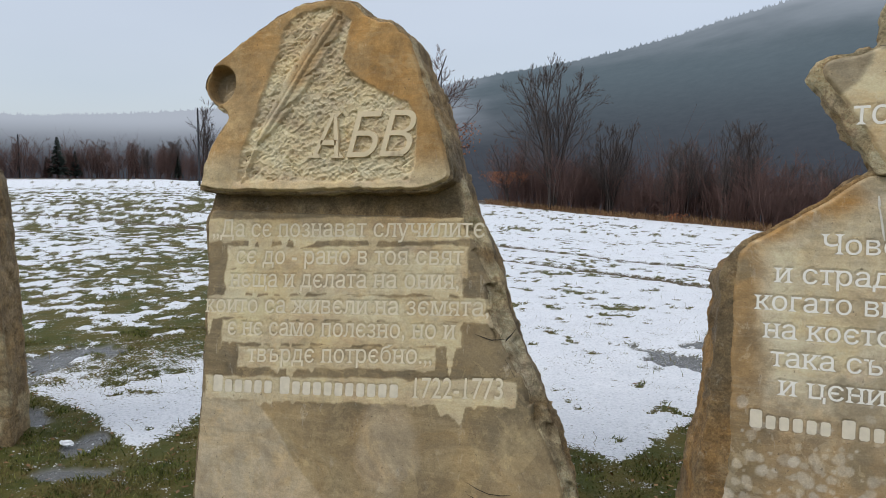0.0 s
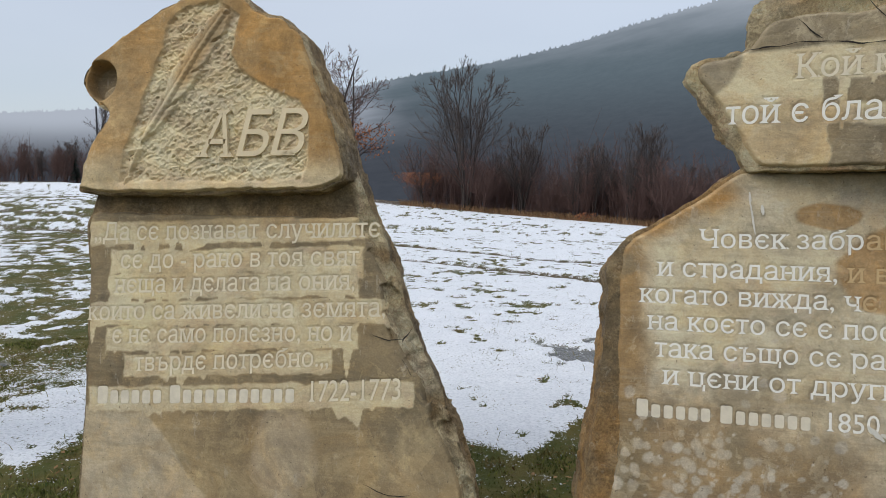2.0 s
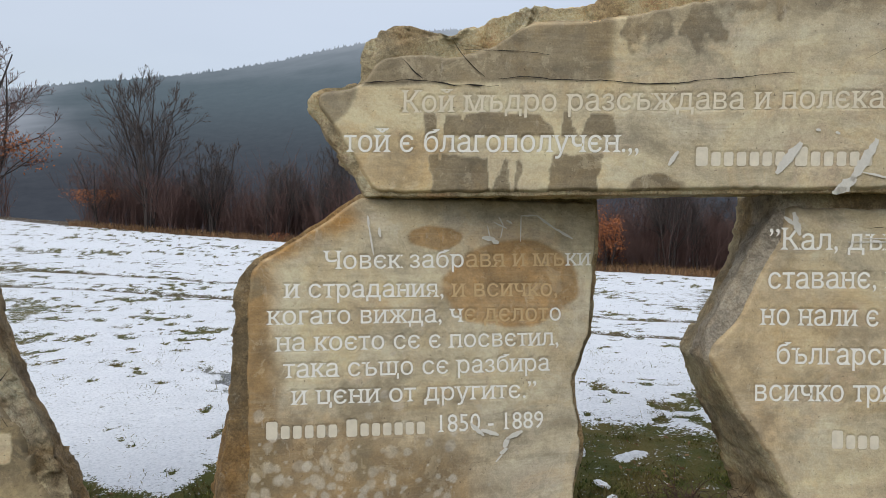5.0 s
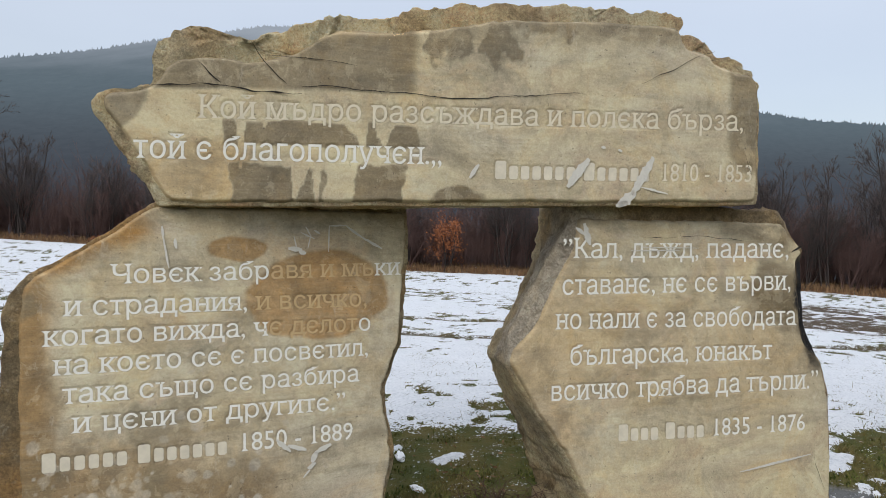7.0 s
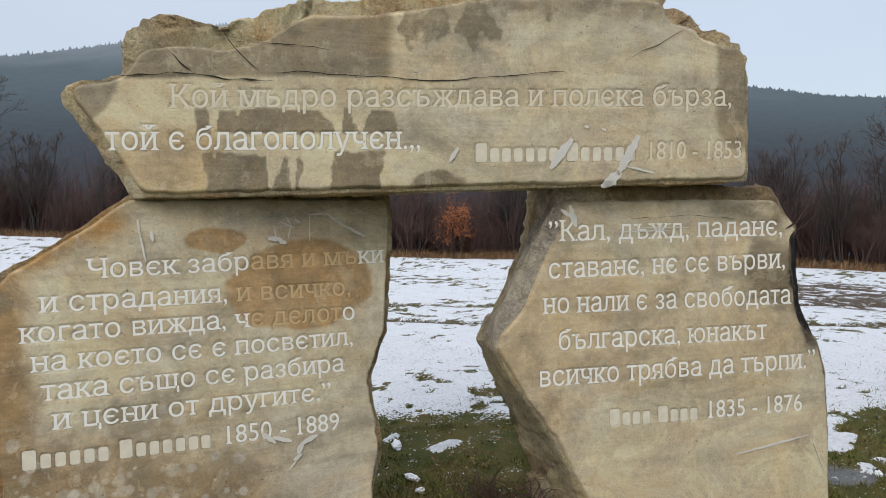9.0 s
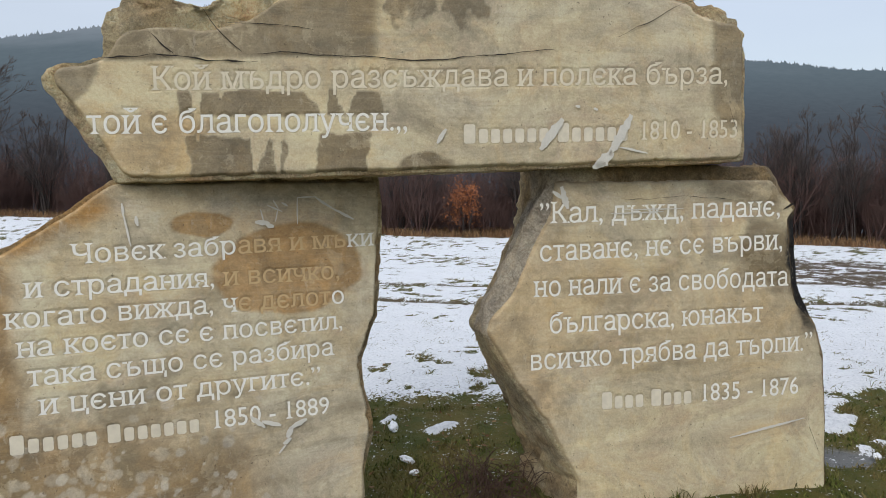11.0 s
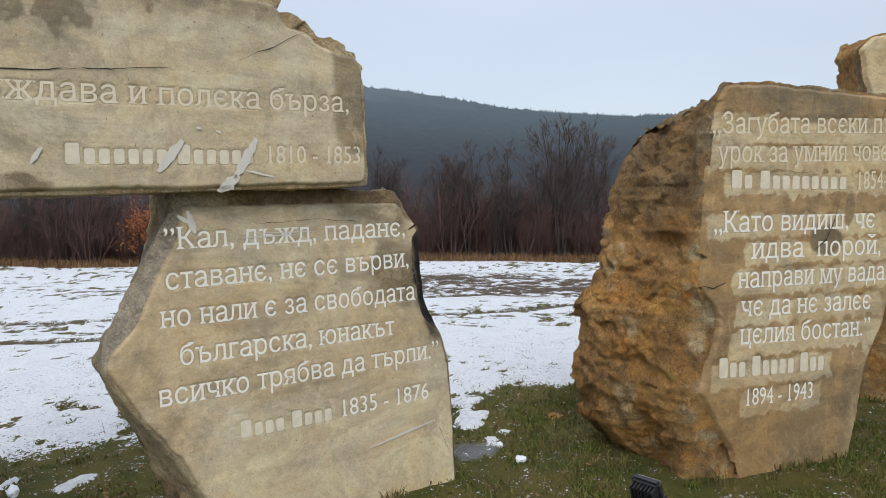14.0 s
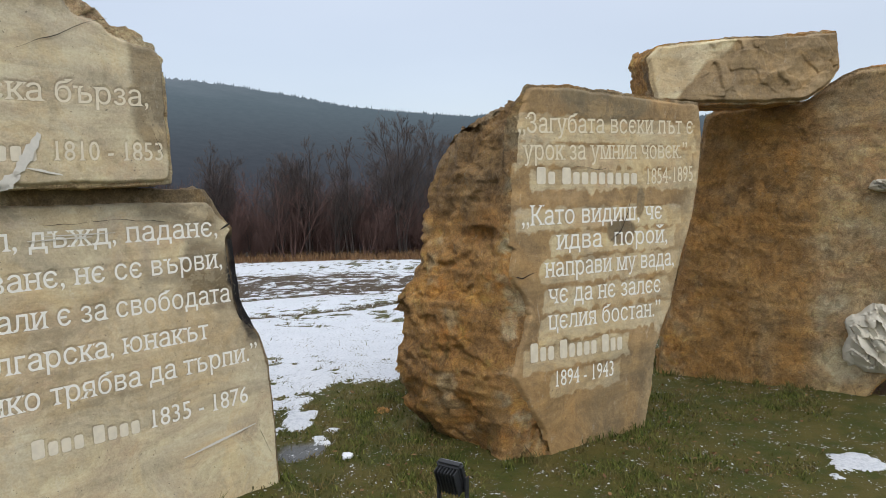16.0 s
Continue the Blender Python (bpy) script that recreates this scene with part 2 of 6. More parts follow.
def dressed_face(outline, seed, res, lines=(), relief=None, stains=None, edge=0.02, tool=0.0012, shear=0.0, centre_v=0.0, off=0.0, cut=0.004, limit=None):
    """The dressed front as a fine sheet: tool marks, chipped rim, letters sunk into it. Returns its mesh."""
    poly, _ = ring(outline, 220, seed, 0.004)
    poly = poly[:, :2]
    u0, v0 = poly.min(0) - res * 2
    u1, v1 = poly.max(0) + res * 2
    nu, nv = int((u1 - u0) / res) + 1, int((v1 - v0) / res) + 1
    U, V = np.meshgrid(u0 + res * np.arange(nu), v0 + res * np.arange(nv))
    fu, fv = U.ravel(), V.ravel()
    pts = flat(fu, fv, seed * 0.37)
    d = inside(fu, fv, poly) - 0.005 - edge * 0.4 * (1 + fbm(pts, 9, 4, seed)) - 0.012 * np.maximum(0, fbm(pts, 22, 3, seed + 3))
    if limit:
        d = np.minimum(d, limit(fu, fv))
    k = smooth(-0.5 * res, 2.5 * res, d)
    h = FACE * k - 0.02 * (1 - k)
    h += k * (tool * fbm(pts * [1, 1, 1.6], 24, 3, seed + 4) + swell(fu, fv, seed))
    sunk = np.zeros((nv, nu), bool)
    for p, f in lines:
        stamp(sunk, u0, v0, res, p, f, res * 0.30)
    h -= cut * sunk.ravel() * smooth(0.0, 0.01, d)
    if relief is not None:
        h = h + k * relief(U, V).ravel()
    y = -h + shear * (fv - centre_v) + off
    keep = d > -0.009
    faces = grid_faces(nu, nv)
    faces = faces[keep[faces].all(1)]
    used = np.unique(faces)
    back = np.zeros(nu * nv, int)
    back[used] = np.arange(len(used))
    me = mesh_of("dressed_face", np.stack([fu, y, fv], -1)[used], back[faces])
    for name, values in (stains(fu[used], fv[used]) if stains else {}).items():
        attribute(me, name, values)
    return me


# stains with a ragged outline, 0..1
def blot(u, v, cu, cv, ru, rv, seed, ragged=0.35, soft=0.12):
    n = fbm(flat(u, v), 1.6 / max(ru, rv), 5, seed)
    return smooth(-soft, soft, 1 - np.hypot((u - cu) / ru, (v - cv) / rv) + ragged * n)


def wash(u, v, u0, u1, v0, v1, seed, ragged=0.012, drip=0.0, tilt=0.0, above=0.0):
    """A cleaned or wetted strip with runs of water below it."""
    vv = v - tilt * (u - u0)
    n = fbm(flat(u, v), 18, 4, seed)
    runs = np.maximum(0, vnoise(np.stack([u * 32, np.full_like(u, seed * 3.1), np.zeros_like(u)], -1), seed)) * np.maximum(0, (0.35 + vnoise(np.stack([u * 5, np.full_like(u, 1.0), np.zeros_like(u)], -1), seed + 1)))
    d = np.minimum(np.minimum(u - u0, u1 - u), np.minimum(vv - v0 + drip * 3.0 * runs, v1 - vv - above * 3.0 * runs)) + ragged * n
    return smooth(-0.004, 0.006, d)


# ---- materials ----
def material(name):
    m = bpy.data.materials.new(name)
    m.use_nodes = True
    nt = m.node_tree
    return m, nt, nt.nodes["Principled BSDF"]


def mix(nt, fac, a, b, blend="MIX"):
    n = nt.nodes.new("ShaderNodeMix")
    n.data_type, n.blend_type = "RGBA", blend
    for socket, value in ((n.inputs[0], fac), (n.inputs[6], a), (n.inputs[7], b)):
        if hasattr(value, "is_linked"):
            nt.links.new(value, socket)
        elif isinstance(value, (int, float)):
            socket.default_value = value
        else:
            socket.default_value = (*value, 1)
    return n.outputs[2]


def attr(nt, name):
    n = nt.nodes.new("ShaderNodeAttribute")
    n.attribute_name = name
    return n.outputs["Fac"]


def ramp(nt, value, lo, hi):
    n = nt.nodes.new("ShaderNodeMapRange")
    n.interpolation_type = "SMOOTHSTEP"
    n.inputs[1].default_value, n.inputs[2].default_value = lo, hi
    nt.links.new(value, n.inputs[0])
    return n.outputs[0]


def calc(nt, op, a, b):
    n = nt.nodes.new("ShaderNodeMath")
    n.operation = op
    for socket, value in ((n.inputs[0], a), (n.inputs[1], b)):
        if hasattr(value, "is_linked"):
            nt.links.new(value, socket)
        else:
            socket.default_value = value
    return n.outputs[0]


def coords(nt, scale=(1, 1, 1)):
    tc = nt.nodes.new("ShaderNodeTexCoord")
    mp = nt.nodes.new("ShaderNodeMapping")
    mp.inputs["Scale"].default_value = scale
    nt.links.new(tc.outputs["Object"], mp.inputs[0])
    return mp.outputs[0]


def noise_of(nt, vec, scale, detail=4.0, rough=0.55, warp=0.0):
    n = node(nt, "ShaderNodeTexNoise", Scale=scale, Detail=detail, Roughness=rough, Distortion=warp)
    nt.links.new(vec, n.inputs["Vector"])
    return n.outputs["Fac"]


def node_colour(nt, vec, scale):
    n = node(nt, "ShaderNodeTexNoise", Scale=scale, Detail=3.0)
    nt.links.new(vec, n.inputs["Vector"])
    return n.outputs["Color"]


def relief_of(nt, bsdf, pairs):
    """Bump from (height, strength, distance) pairs, one over the other."""
    last = None
    for value, strength, distance in pairs:
        b = nt.nodes.new("ShaderNodeBump")
        b.inputs["Strength"].default_value, b.inputs["Distance"].default_value = strength, distance
        nt.links.new(value, b.inputs["Height"])
        if last:
            nt.links.new(last, b.inputs["Normal"])
        last = b.outputs[0]
    nt.links.new(last, bsdf.inputs["Normal"])


def sandstone(name, base, second, third, rough_bump=0.6):
    """Layered sandstone; pale, wet, ochre and lichen attributes carry a face's stains, wet also painted shade."""
    m, nt, bs = material(name)
    v = coords(nt)
    lay = coords(nt, (0.7, 0.7, 2.6))
    broad = ramp(nt, noise_of(nt, lay, 1.5, 5, 0.6, 0.6), 0.35, 0.68)
    mid = ramp(nt, noise_of(nt, v, 5.5, 6, 0.65, 0.3), 0.42, 0.7)
    grain = ramp(nt, noise_of(nt, v, 120, 4, 0.8), 0.3, 0.7)
    speck = ramp(nt, noise_of(nt, v, 42, 5, 0.75), 0.58, 0.68)
    fleck = ramp(nt, noise_of(nt, v, 26, 6, 0.78, 0.5), 0.56, 0.68)
    c = mix(nt, broad, base, second)
    veil = ramp(nt, noise_of(nt, v, 2.4, 5, 0.62, 0.8), 0.40, 0.66)
    tint = tuple(x * y for x, y in zip(second, (1.25, 1.27, 1.34))) if rough_bump < 0.5 else tuple(1.15 * x for x in third)
    c = mix(nt, calc(nt, "MULTIPLY", veil, 0.6), c, tint)
    blotch = ramp(nt, noise_of(nt, v, 4.2, 9, 0.72, 1.6), 0.50, 0.60)
    c = mix(nt, calc(nt, "MULTIPLY", blotch, 0.30 if rough_bump < 0.5 else 0.5 if rough_bump < 0.9 else 0.3), c, third)
    light = ramp(nt, noise_of(nt, coords(nt, (1.0, 1.0, 0.7)), 6.5, 9, 0.75, 1.2), 0.54, 0.66)
    c = mix(nt, calc(nt, "MULTIPLY", light, 0.34), c, tuple(min(0.7, 1.45 * x) for x in base))
    pits = ramp(nt, noise_of(nt, v, 85, 5, 0.8), 0.59, 0.65)
    c = mix(nt, calc(nt, "MULTIPLY", mid, 0.75 if rough_bump < 0.9 else 0.5), c, third)
    strata = ramp(nt, noise_of(nt, coords(nt, (0.5, 0.5, 9.0)), 2.6, 5, 0.6, 0.5), 0.52, 0.66)
    c = mix(nt, calc(nt, "MULTIPLY", strata, 0.38 if rough_bump < 0.9 else 0.08), c, third)
    c = mix(nt, attr(nt, "pale"), c, mix(nt, broad, (0.70, 0.585, 0.355), (0.60, 0.52, 0.355)))
    c = mix(nt, attr(nt, "ochre"), c, mix(nt, mid, (0.44, 0.25, 0.085), (0.29, 0.175, 0.07)))
    c = mix(nt, attr(nt, "wet"), c, mix(nt, mid, (0.24, 0.185, 0.105), (0.175, 0.14, 0.09)))
    c = mix(nt, attr(nt, "lichen"), c, (0.53, 0.47, 0.37))
    c = mix(nt, attr(nt, "soot"), c, (0.018, 0.018, 0.02))
    dressed = rough_bump < 0.5
    if dressed:
        tide = noise_of(nt, coords(nt, (1.0, 1.0, 1.3)), 2.7, 10, 0.66, 0.7)
        c = mix(nt, calc(nt, "MULTIPLY", ramp(nt, tide, 0.515, 0.53), 0.22), c, third)
        spill = noise_of(nt, v, 6.3, 10, 0.7, 0.5)
        c = mix(nt, calc(nt, "MULTIPLY", ramp(nt, spill, 0.55, 0.57), 0.20), c, tuple(1.2 * x for x in base))
        beds = noise_of(nt, coords(nt, (0.55, 0.55, 16.0)), 2.6, 8, 0.68, 0.25)
        c = mix(nt, calc(nt, "MULTIPLY", ramp(nt, beds, 0.53, 0.60), 0.13), c, third)
        c = mix(nt, calc(nt, "MULTIPLY", ramp(nt, beds, 0.46, 0.40), 0.08), c, tuple(1.25 * x for x in second))
        dots = noise_of(nt, v, 55, 3, 0.6)
        c = mix(nt, calc(nt, "MULTIPLY", ramp(nt, dots, 0.69, 0.72), 0.6), c, (0.09, 0.07, 0.05))
        rubbed = noise_of(nt, coords(nt, (1.6, 1.6, 0.5)), 11, 9, 0.75, 0.3)
        c = mix(nt, calc(nt, "MULTIPLY", ramp(nt, rubbed, 0.60, 0.64), 0.22), c, (0.66, 0.60, 0.48))
    c = mix(nt, calc(nt, "MULTIPLY", fleck, 0.14 if dressed else 0.30), c, (0.64, 0.56, 0.42))
    c = mix(nt, calc(nt, "MULTIPLY", speck, 0.12 if dressed else 0.42), c, (0.13, 0.095, 0.06))
    c = mix(nt, calc(nt, "MULTIPLY", pits, 0.12 if dressed else 0.5), c, (0.10, 0.075, 0.05))
    fine = ramp(nt, noise_of(nt, v, 30, 8, 0.82, 0.4), 0.36, 0.66)
    c = mix(nt, 0.20 if dressed else 0.36, c, mix(nt, fine, (0.30, 0.30, 0.30), (0.74, 0.74, 0.74)), "OVERLAY")
    tone = ramp(nt, noise_of(nt, coords(nt, (1.0, 1.0, 1.7)), 2.3, 10, 0.72, 1.0), 0.34, 0.66)
    c = mix(nt, 0.50, c, mix(nt, tone, (0.27, 0.28, 0.30), (0.72, 0.71, 0.69)), "OVERLAY")
    warm = ramp(nt, noise_of(nt, v, 3.1, 8, 0.7, 1.4), 0.46, 0.62)
    c = mix(nt, calc(nt, "MULTIPLY", warm, 0.30), c, mix(nt, 1.0, c, (1.10, 0.92, 0.66), "MULTIPLY"))
    c = mix(nt, 0.16 if dressed else 0.45, c, mix(nt, grain, (0.22, 0.22, 0.22), (0.83, 0.83, 0.83)), "OVERLAY")
    nt.links.new(c, bs.inputs["Base Color"])
    r = calc(nt, "SUBTRACT", 0.86, calc(nt, "MULTIPLY", attr(nt, "wet"), 0.28))
    nt.links.new(r, bs.inputs["Roughness"])
    bs.inputs["Specular IOR Level"].default_value = 0.22
    vor = node(nt, "ShaderNodeTexVoronoi", Scale=16.0)
    warp = mix(nt, 0.12, v, node_colour(nt, v, 7.0))
    nt.links.new(warp, vor.inputs["Vector"])
    if rough_bump > 0.5:
        split = ramp(nt, noise_of(nt, v, 11, 6, 0.75, 1.2), 0.50, 0.40)
        relief_of(nt, bs, [(noise_of(nt, v, 13, 7, 0.75, 0.6), rough_bump, 0.05), (vor.outputs["Distance"], rough_bump * 0.4, 0.02), (noise_of(nt, v, 70, 5, 0.75), rough_bump, 0.012)])
        dark = mix(nt, calc(nt, "MULTIPLY", split, 0.32), c, (0.075, 0.05, 0.028))
        nt.links.new(dark, bs.inputs["Base Color"])
    else:
        relief_of(nt, bs, [(noise_of(nt, v, 9, 6, 0.7), rough_bump, 0.03), (vor.outputs["Distance"], rough_bump * 0.5, 0.012), (noise_of(nt, v, 60, 5, 0.7), rough_bump * 1.2, 0.004), (grain, 0.15, 0.0015)])
    return m


STONE_FACE = sandstone("sandstone_dressed", (0.54, 0.41, 0.215), (0.49, 0.395, 0.235), (0.32, 0.24, 0.13), 0.2)
STONE_GREY = sandstone("sandstone_greyish", (0.60, 0.51, 0.345), (0.53, 0.47, 0.345), (0.34, 0.28, 0.185), 0.22)
STONE_RAW = sandstone("sandstone_broken", (0.50, 0.345, 0.165), (0.40, 0.31, 0.19), (0.21, 0.15, 0.085), 0.8)
STONE_CREAM = sandstone("sandstone_cream_broken", (0.80, 0.60, 0.33), (0.68, 0.55, 0.35), (0.46, 0.34, 0.19), 0.8)
STONE_RUST = sandstone("sandstone_rusty", (0.74, 0.38, 0.10), (0.58, 0.34, 0.14), (0.30, 0.18, 0.085), 1.0)
STONE_BROWN = sandstone("sandstone_brown_dressed", (0.46, 0.31, 0.145), (0.39, 0.285, 0.165), (0.23, 0.155, 0.08), 0.32)


def plain(name, colour, rough=0.8, metal=0.0, vary=0.15, scale=30, bump=0.2):
    m, nt, bs = material(name)
    v = coords(nt)
    n = noise_of(nt, v, scale, 5, 0.6)
    c = mix(nt, n, tuple(x * (1 - vary) for x in colour), tuple(min(1, x * (1 + vary)) for x in colour))
    nt.links.new(c, bs.inputs["Base Color"])
    bs.inputs["Roughness"].default_value, bs.inputs["Metallic"].default_value = rough, metal
    if bump:
        relief_of(nt, bs, [(n, bump, 0.01)])
    return m


CUT = plain("cut_letters_pale", (0.90, 0.87, 0.78), 0.9, 0, 0.12, 25, 0.2)
BAR_TONE = plain("cut_bars_worn", (0.74, 0.67, 0.52), 0.9, 0, 0.25, 22, 0.3)
CUT_TAN = plain("cut_letters_tan", (0.77, 0.69, 0.52), 0.9, 0, 0.2, 14, 0.2)
CUT_SOFT = plain("cut_letters_soft", (0.77, 0.685, 0.50), 0.9, 0, 0.25, 14, 0.2)
CUT_OCHRE = plain("cut_letters_ochre", (0.60, 0.43, 0.22), 0.9, 0, 0.2, 14, 0.2)
PALE = plain("smooth_pale_stone", (0.68, 0.57, 0.37), 0.9, 0, 0.15, 20, 0.2)
SCRATCH = plain("scraped_stone", (0.68, 0.65, 0.57), 0.9, 0, 0.15, 40, 0.3)
BARK = plain("bark_dark", (0.055, 0.043, 0.038), 0.9, 0, 0.35, 6, 0.3)
TWIG = plain("twigs_red_brown", (0.125, 0.072, 0.06), 0.9, 0, 0.4, 0.8, 0.0)
TWIG_GREY = plain("twigs_grey", (0.085, 0.066, 0.058), 0.9, 0, 0.3, 0.8, 0.0)
LEAF = plain("dry_oak_leaves", (0.36, 0.125, 0.045), 0.8, 0, 0.4, 3, 0.0)
NEEDLE = plain("conifer_needles", (0.022, 0.036, 0.026), 0.9, 0, 0.3, 3, 0.0)
SNOW = plain("snow_clumps", (0.86, 0.88, 0.91), 0.7, 0, 0.04, 30, 0.4)
BLACK = plain("black_painted_metal", (0.03, 0.032, 0.036), 0.5, 0.2, 0.2, 60, 0.1)
GLASS = plain("lamp_glass_grey", (0.30, 0.31, 0.33), 0.2, 0, 0.1, 20, 0.0)
POLE = plain("dark_pole", (0.035, 0.036, 0.04), 0.7, 0.2, 0.2, 2, 0.0)


# ---- ground ----
AZ = (-180, -60, -25, -4.5, 0, 10, 20, 36, 50, 75, 110, 180)
SLOPE = (0, 0.004, 0.0055, -0.003, -0.0084, -0.023, -0.031, -0.057, -0.062, -0.061, -0.03, 0)
LOW_AZ, LOW_Z = (-180, -70, -30, 8, 22, 40, 62, 180), (0, -0.12, -0.21, -0.21, -0.15, -0.10, 0.0, 0)
EDGE_AZ = (-180, -60, -30, -15, -8, -3, 0, 9, 22, 38, 75, 110, 180)
EDGE_R = (60, 90, 95, 80, 55, 47, 44, 42, 35, 32, 32, 32, 60)


def polar(x, y):
    return np.degrees(np.arctan2(x - 0.5, y)), np.hypot(x - 0.5, y)


def ground_z(x, y):
    az, r = polar(x, y)
    edge = np.interp(az, EDGE_AZ, EDGE_R)
    z = np.interp(az, AZ, SLOPE) * np.minimum(np.maximum(0, r - 6), edge - 6)
    z = z - 0.16 * np.clip(r - edge - 5, 0, 120) + np.interp(az, LOW_AZ, LOW_Z) * smooth(0.8, 2.8, r)
    p = np.stack([x, y, np.zeros_like(x)], -1)
    return z + 0.03 * fbm(p, 0.9, 3, 31) * smooth(1, 4, r) * smooth(70, 20, r)


SNOW_AZ = (-180, -70, -45, -37.6, -34, -31.5, -27, -18, -5, 1, 2.4, 6.1, 9, 13, 20, 27, 38.4, 44, 47.5, 58, 66, 71, 73.5, 77.7, 80, 90, 100, 115, 180)
SNOW_R = (30, 14, 6.6, 6.3, 5.4, 4.7, 5.05, 4.8, 4.6, 4.55, 4.3, 4.0, 4.4, 4.85, 4.8, 4.8, 4.9, 4.95, 4.95, 5.0, 5.1, 5.2, 5.85, 5.77, 6.2, 8, 9, 14, 30)
TRACKS = (
    ((-43, 45), (-23.2, 32.9), (-10.9, 26.0), (-0.9, 17.5), (0.55, 16.9), (2.65, 15.7), (4.66, 14.2), (7.2, 10.2), (8.3, 8.6), (12.9, 5.5), (16.3, 3.8), (30, -1)),
    ((-30, 33), (-16.9, 24), (-10.5, 20.4), (-0.7, 14.5), (0.5, 13.9), (2.4, 13.0), (3.8, 11.4), (6.2, 8.2), (6.9, 6.9), (10.4, 4.2), (12.6, 2.9), (22, -1)),
)


def track_mask(x, y, wobble=0.25):
    best = np.full(x.shape, 9.0)
    for line in TRACKS:
        for (ax, ay), (bx, by) in zip(line[:-1], line[1:]):
            dx, dy = bx - ax, by - ay
            t = np.clip(((x - ax) * dx + (y - ay) * dy) / (dx * dx + dy * dy), 0, 1)
            best = np.minimum(best, np.hypot(x - ax - t * dx, y - ay - t * dy))
    return best


def ground_cover(x, y):
    """snow, mud, water and how green the grass is."""
    az, r = polar(x, y)
    p = np.stack([x, y, np.zeros_like(x)], -1)
    n_big, n_mid, n_fine = fbm(p, 0.35, 3, 41), fbm(p, 1.3, 4, 42), fbm(p, 5.0, 4, 43)
    line = np.interp(az, SNOW_AZ, SNOW_R)
    snow = smooth(-0.12, 0.16, r - line + 0.30 * n_mid + 0.16 * n_fine)
    # thaw holes, many on the side where the meadow lies open
    open_side = smooth(2, -14, az) * smooth(5.2, 8, r) * smooth(75, 40, r)
    hole = 0.40 * n_mid + 0.60 * n_fine + 0.30 * n_big + 0.30 * fbm(p, 13.0, 2, 44)
    snow *= 1 - open_side * smooth(-0.16, 0.14, hole + 0.10 * smooth(16, 9, r))
    near_far = smooth(6, 16, r)
    snow *= 1 - 0.85 * smooth(0.24, 0.36, hole + 0.06 * near_far) * (1 - open_side)
    snow *= 0.80 - 0.14 * n_fine + 0.10 * n_mid
    # the ploughed strip
    strip = smooth(44, 52, az) * smooth(13.0, 14.2, r + 0.8 * n_big) * smooth(23, 20, r + 1.5 * n_big)
    snow *= 1 - strip * smooth(-0.30, 0.05, hole)
    t = track_mask(x, y) + 0.06 * n_mid
    track = smooth(0.27, 0.15, t)
    snow *= 1 - 0.9 * track
    edge = np.interp(az, EDGE_AZ, EDGE_R)
    verge = smooth(-1.8, -0.6, r - edge + 0.8 * n_mid)
    snow *= 1 - 0.92 * verge
    mud = np.maximum.reduce([track * 0.8, strip, verge])
    water = np.zeros_like(x)
    for cx, cy, rx, ry in ((-2.31, 4.1, 0.10, 0.16), (-2.1, 3.66, 0.22, 0.08), (-3.63, 5.8, 0.25, 0.4), (1.9, 6.4, 0.32, 0.5), (4.77, 1.33, 0.16, 0.12), (2.3, 6.8, 0.3, 0.4), (-3.0, 4.5, 0.3, 0.14)):
        water = np.maximum(water, smooth(-0.25, 0.25, 1 - np.hypot((x - cx) / rx, (y - cy) / ry) + 0.9 * n_mid + 1.3 * n_fine))
    snow *= 1 - 0.95 * water
    # left-over lumps on the bare ground
    for cx, cy, rx, ry in ((3.35, 3.5, 0.16, 0.07), (3.5, 3.15, 0.10, 0.06), (3.05, 2.95, 0.09, 0.06), (4.98, 1.36, 0.14, 0.10), (5.12, 1.5, 0.14, 0.10), (4.75, 1.03, 0.07, 0.06), (5.0, 1.62, 0.13, 0.07), (5.25, -1.80, 0.26, 0.14), (5.08, -1.6, 0.06, 0.05), (5.3, 1.6, 0.14, 0.10)):
        snow = np.maximum(snow, smooth(-0.1, 0.3, 0.55 - np.hypot((x - cx) / rx, (y - cy) / ry) + 1.9 * n_fine + 0.7 * n_mid))
    return snow, mud, water, 0.5 + 0.5 * n_mid


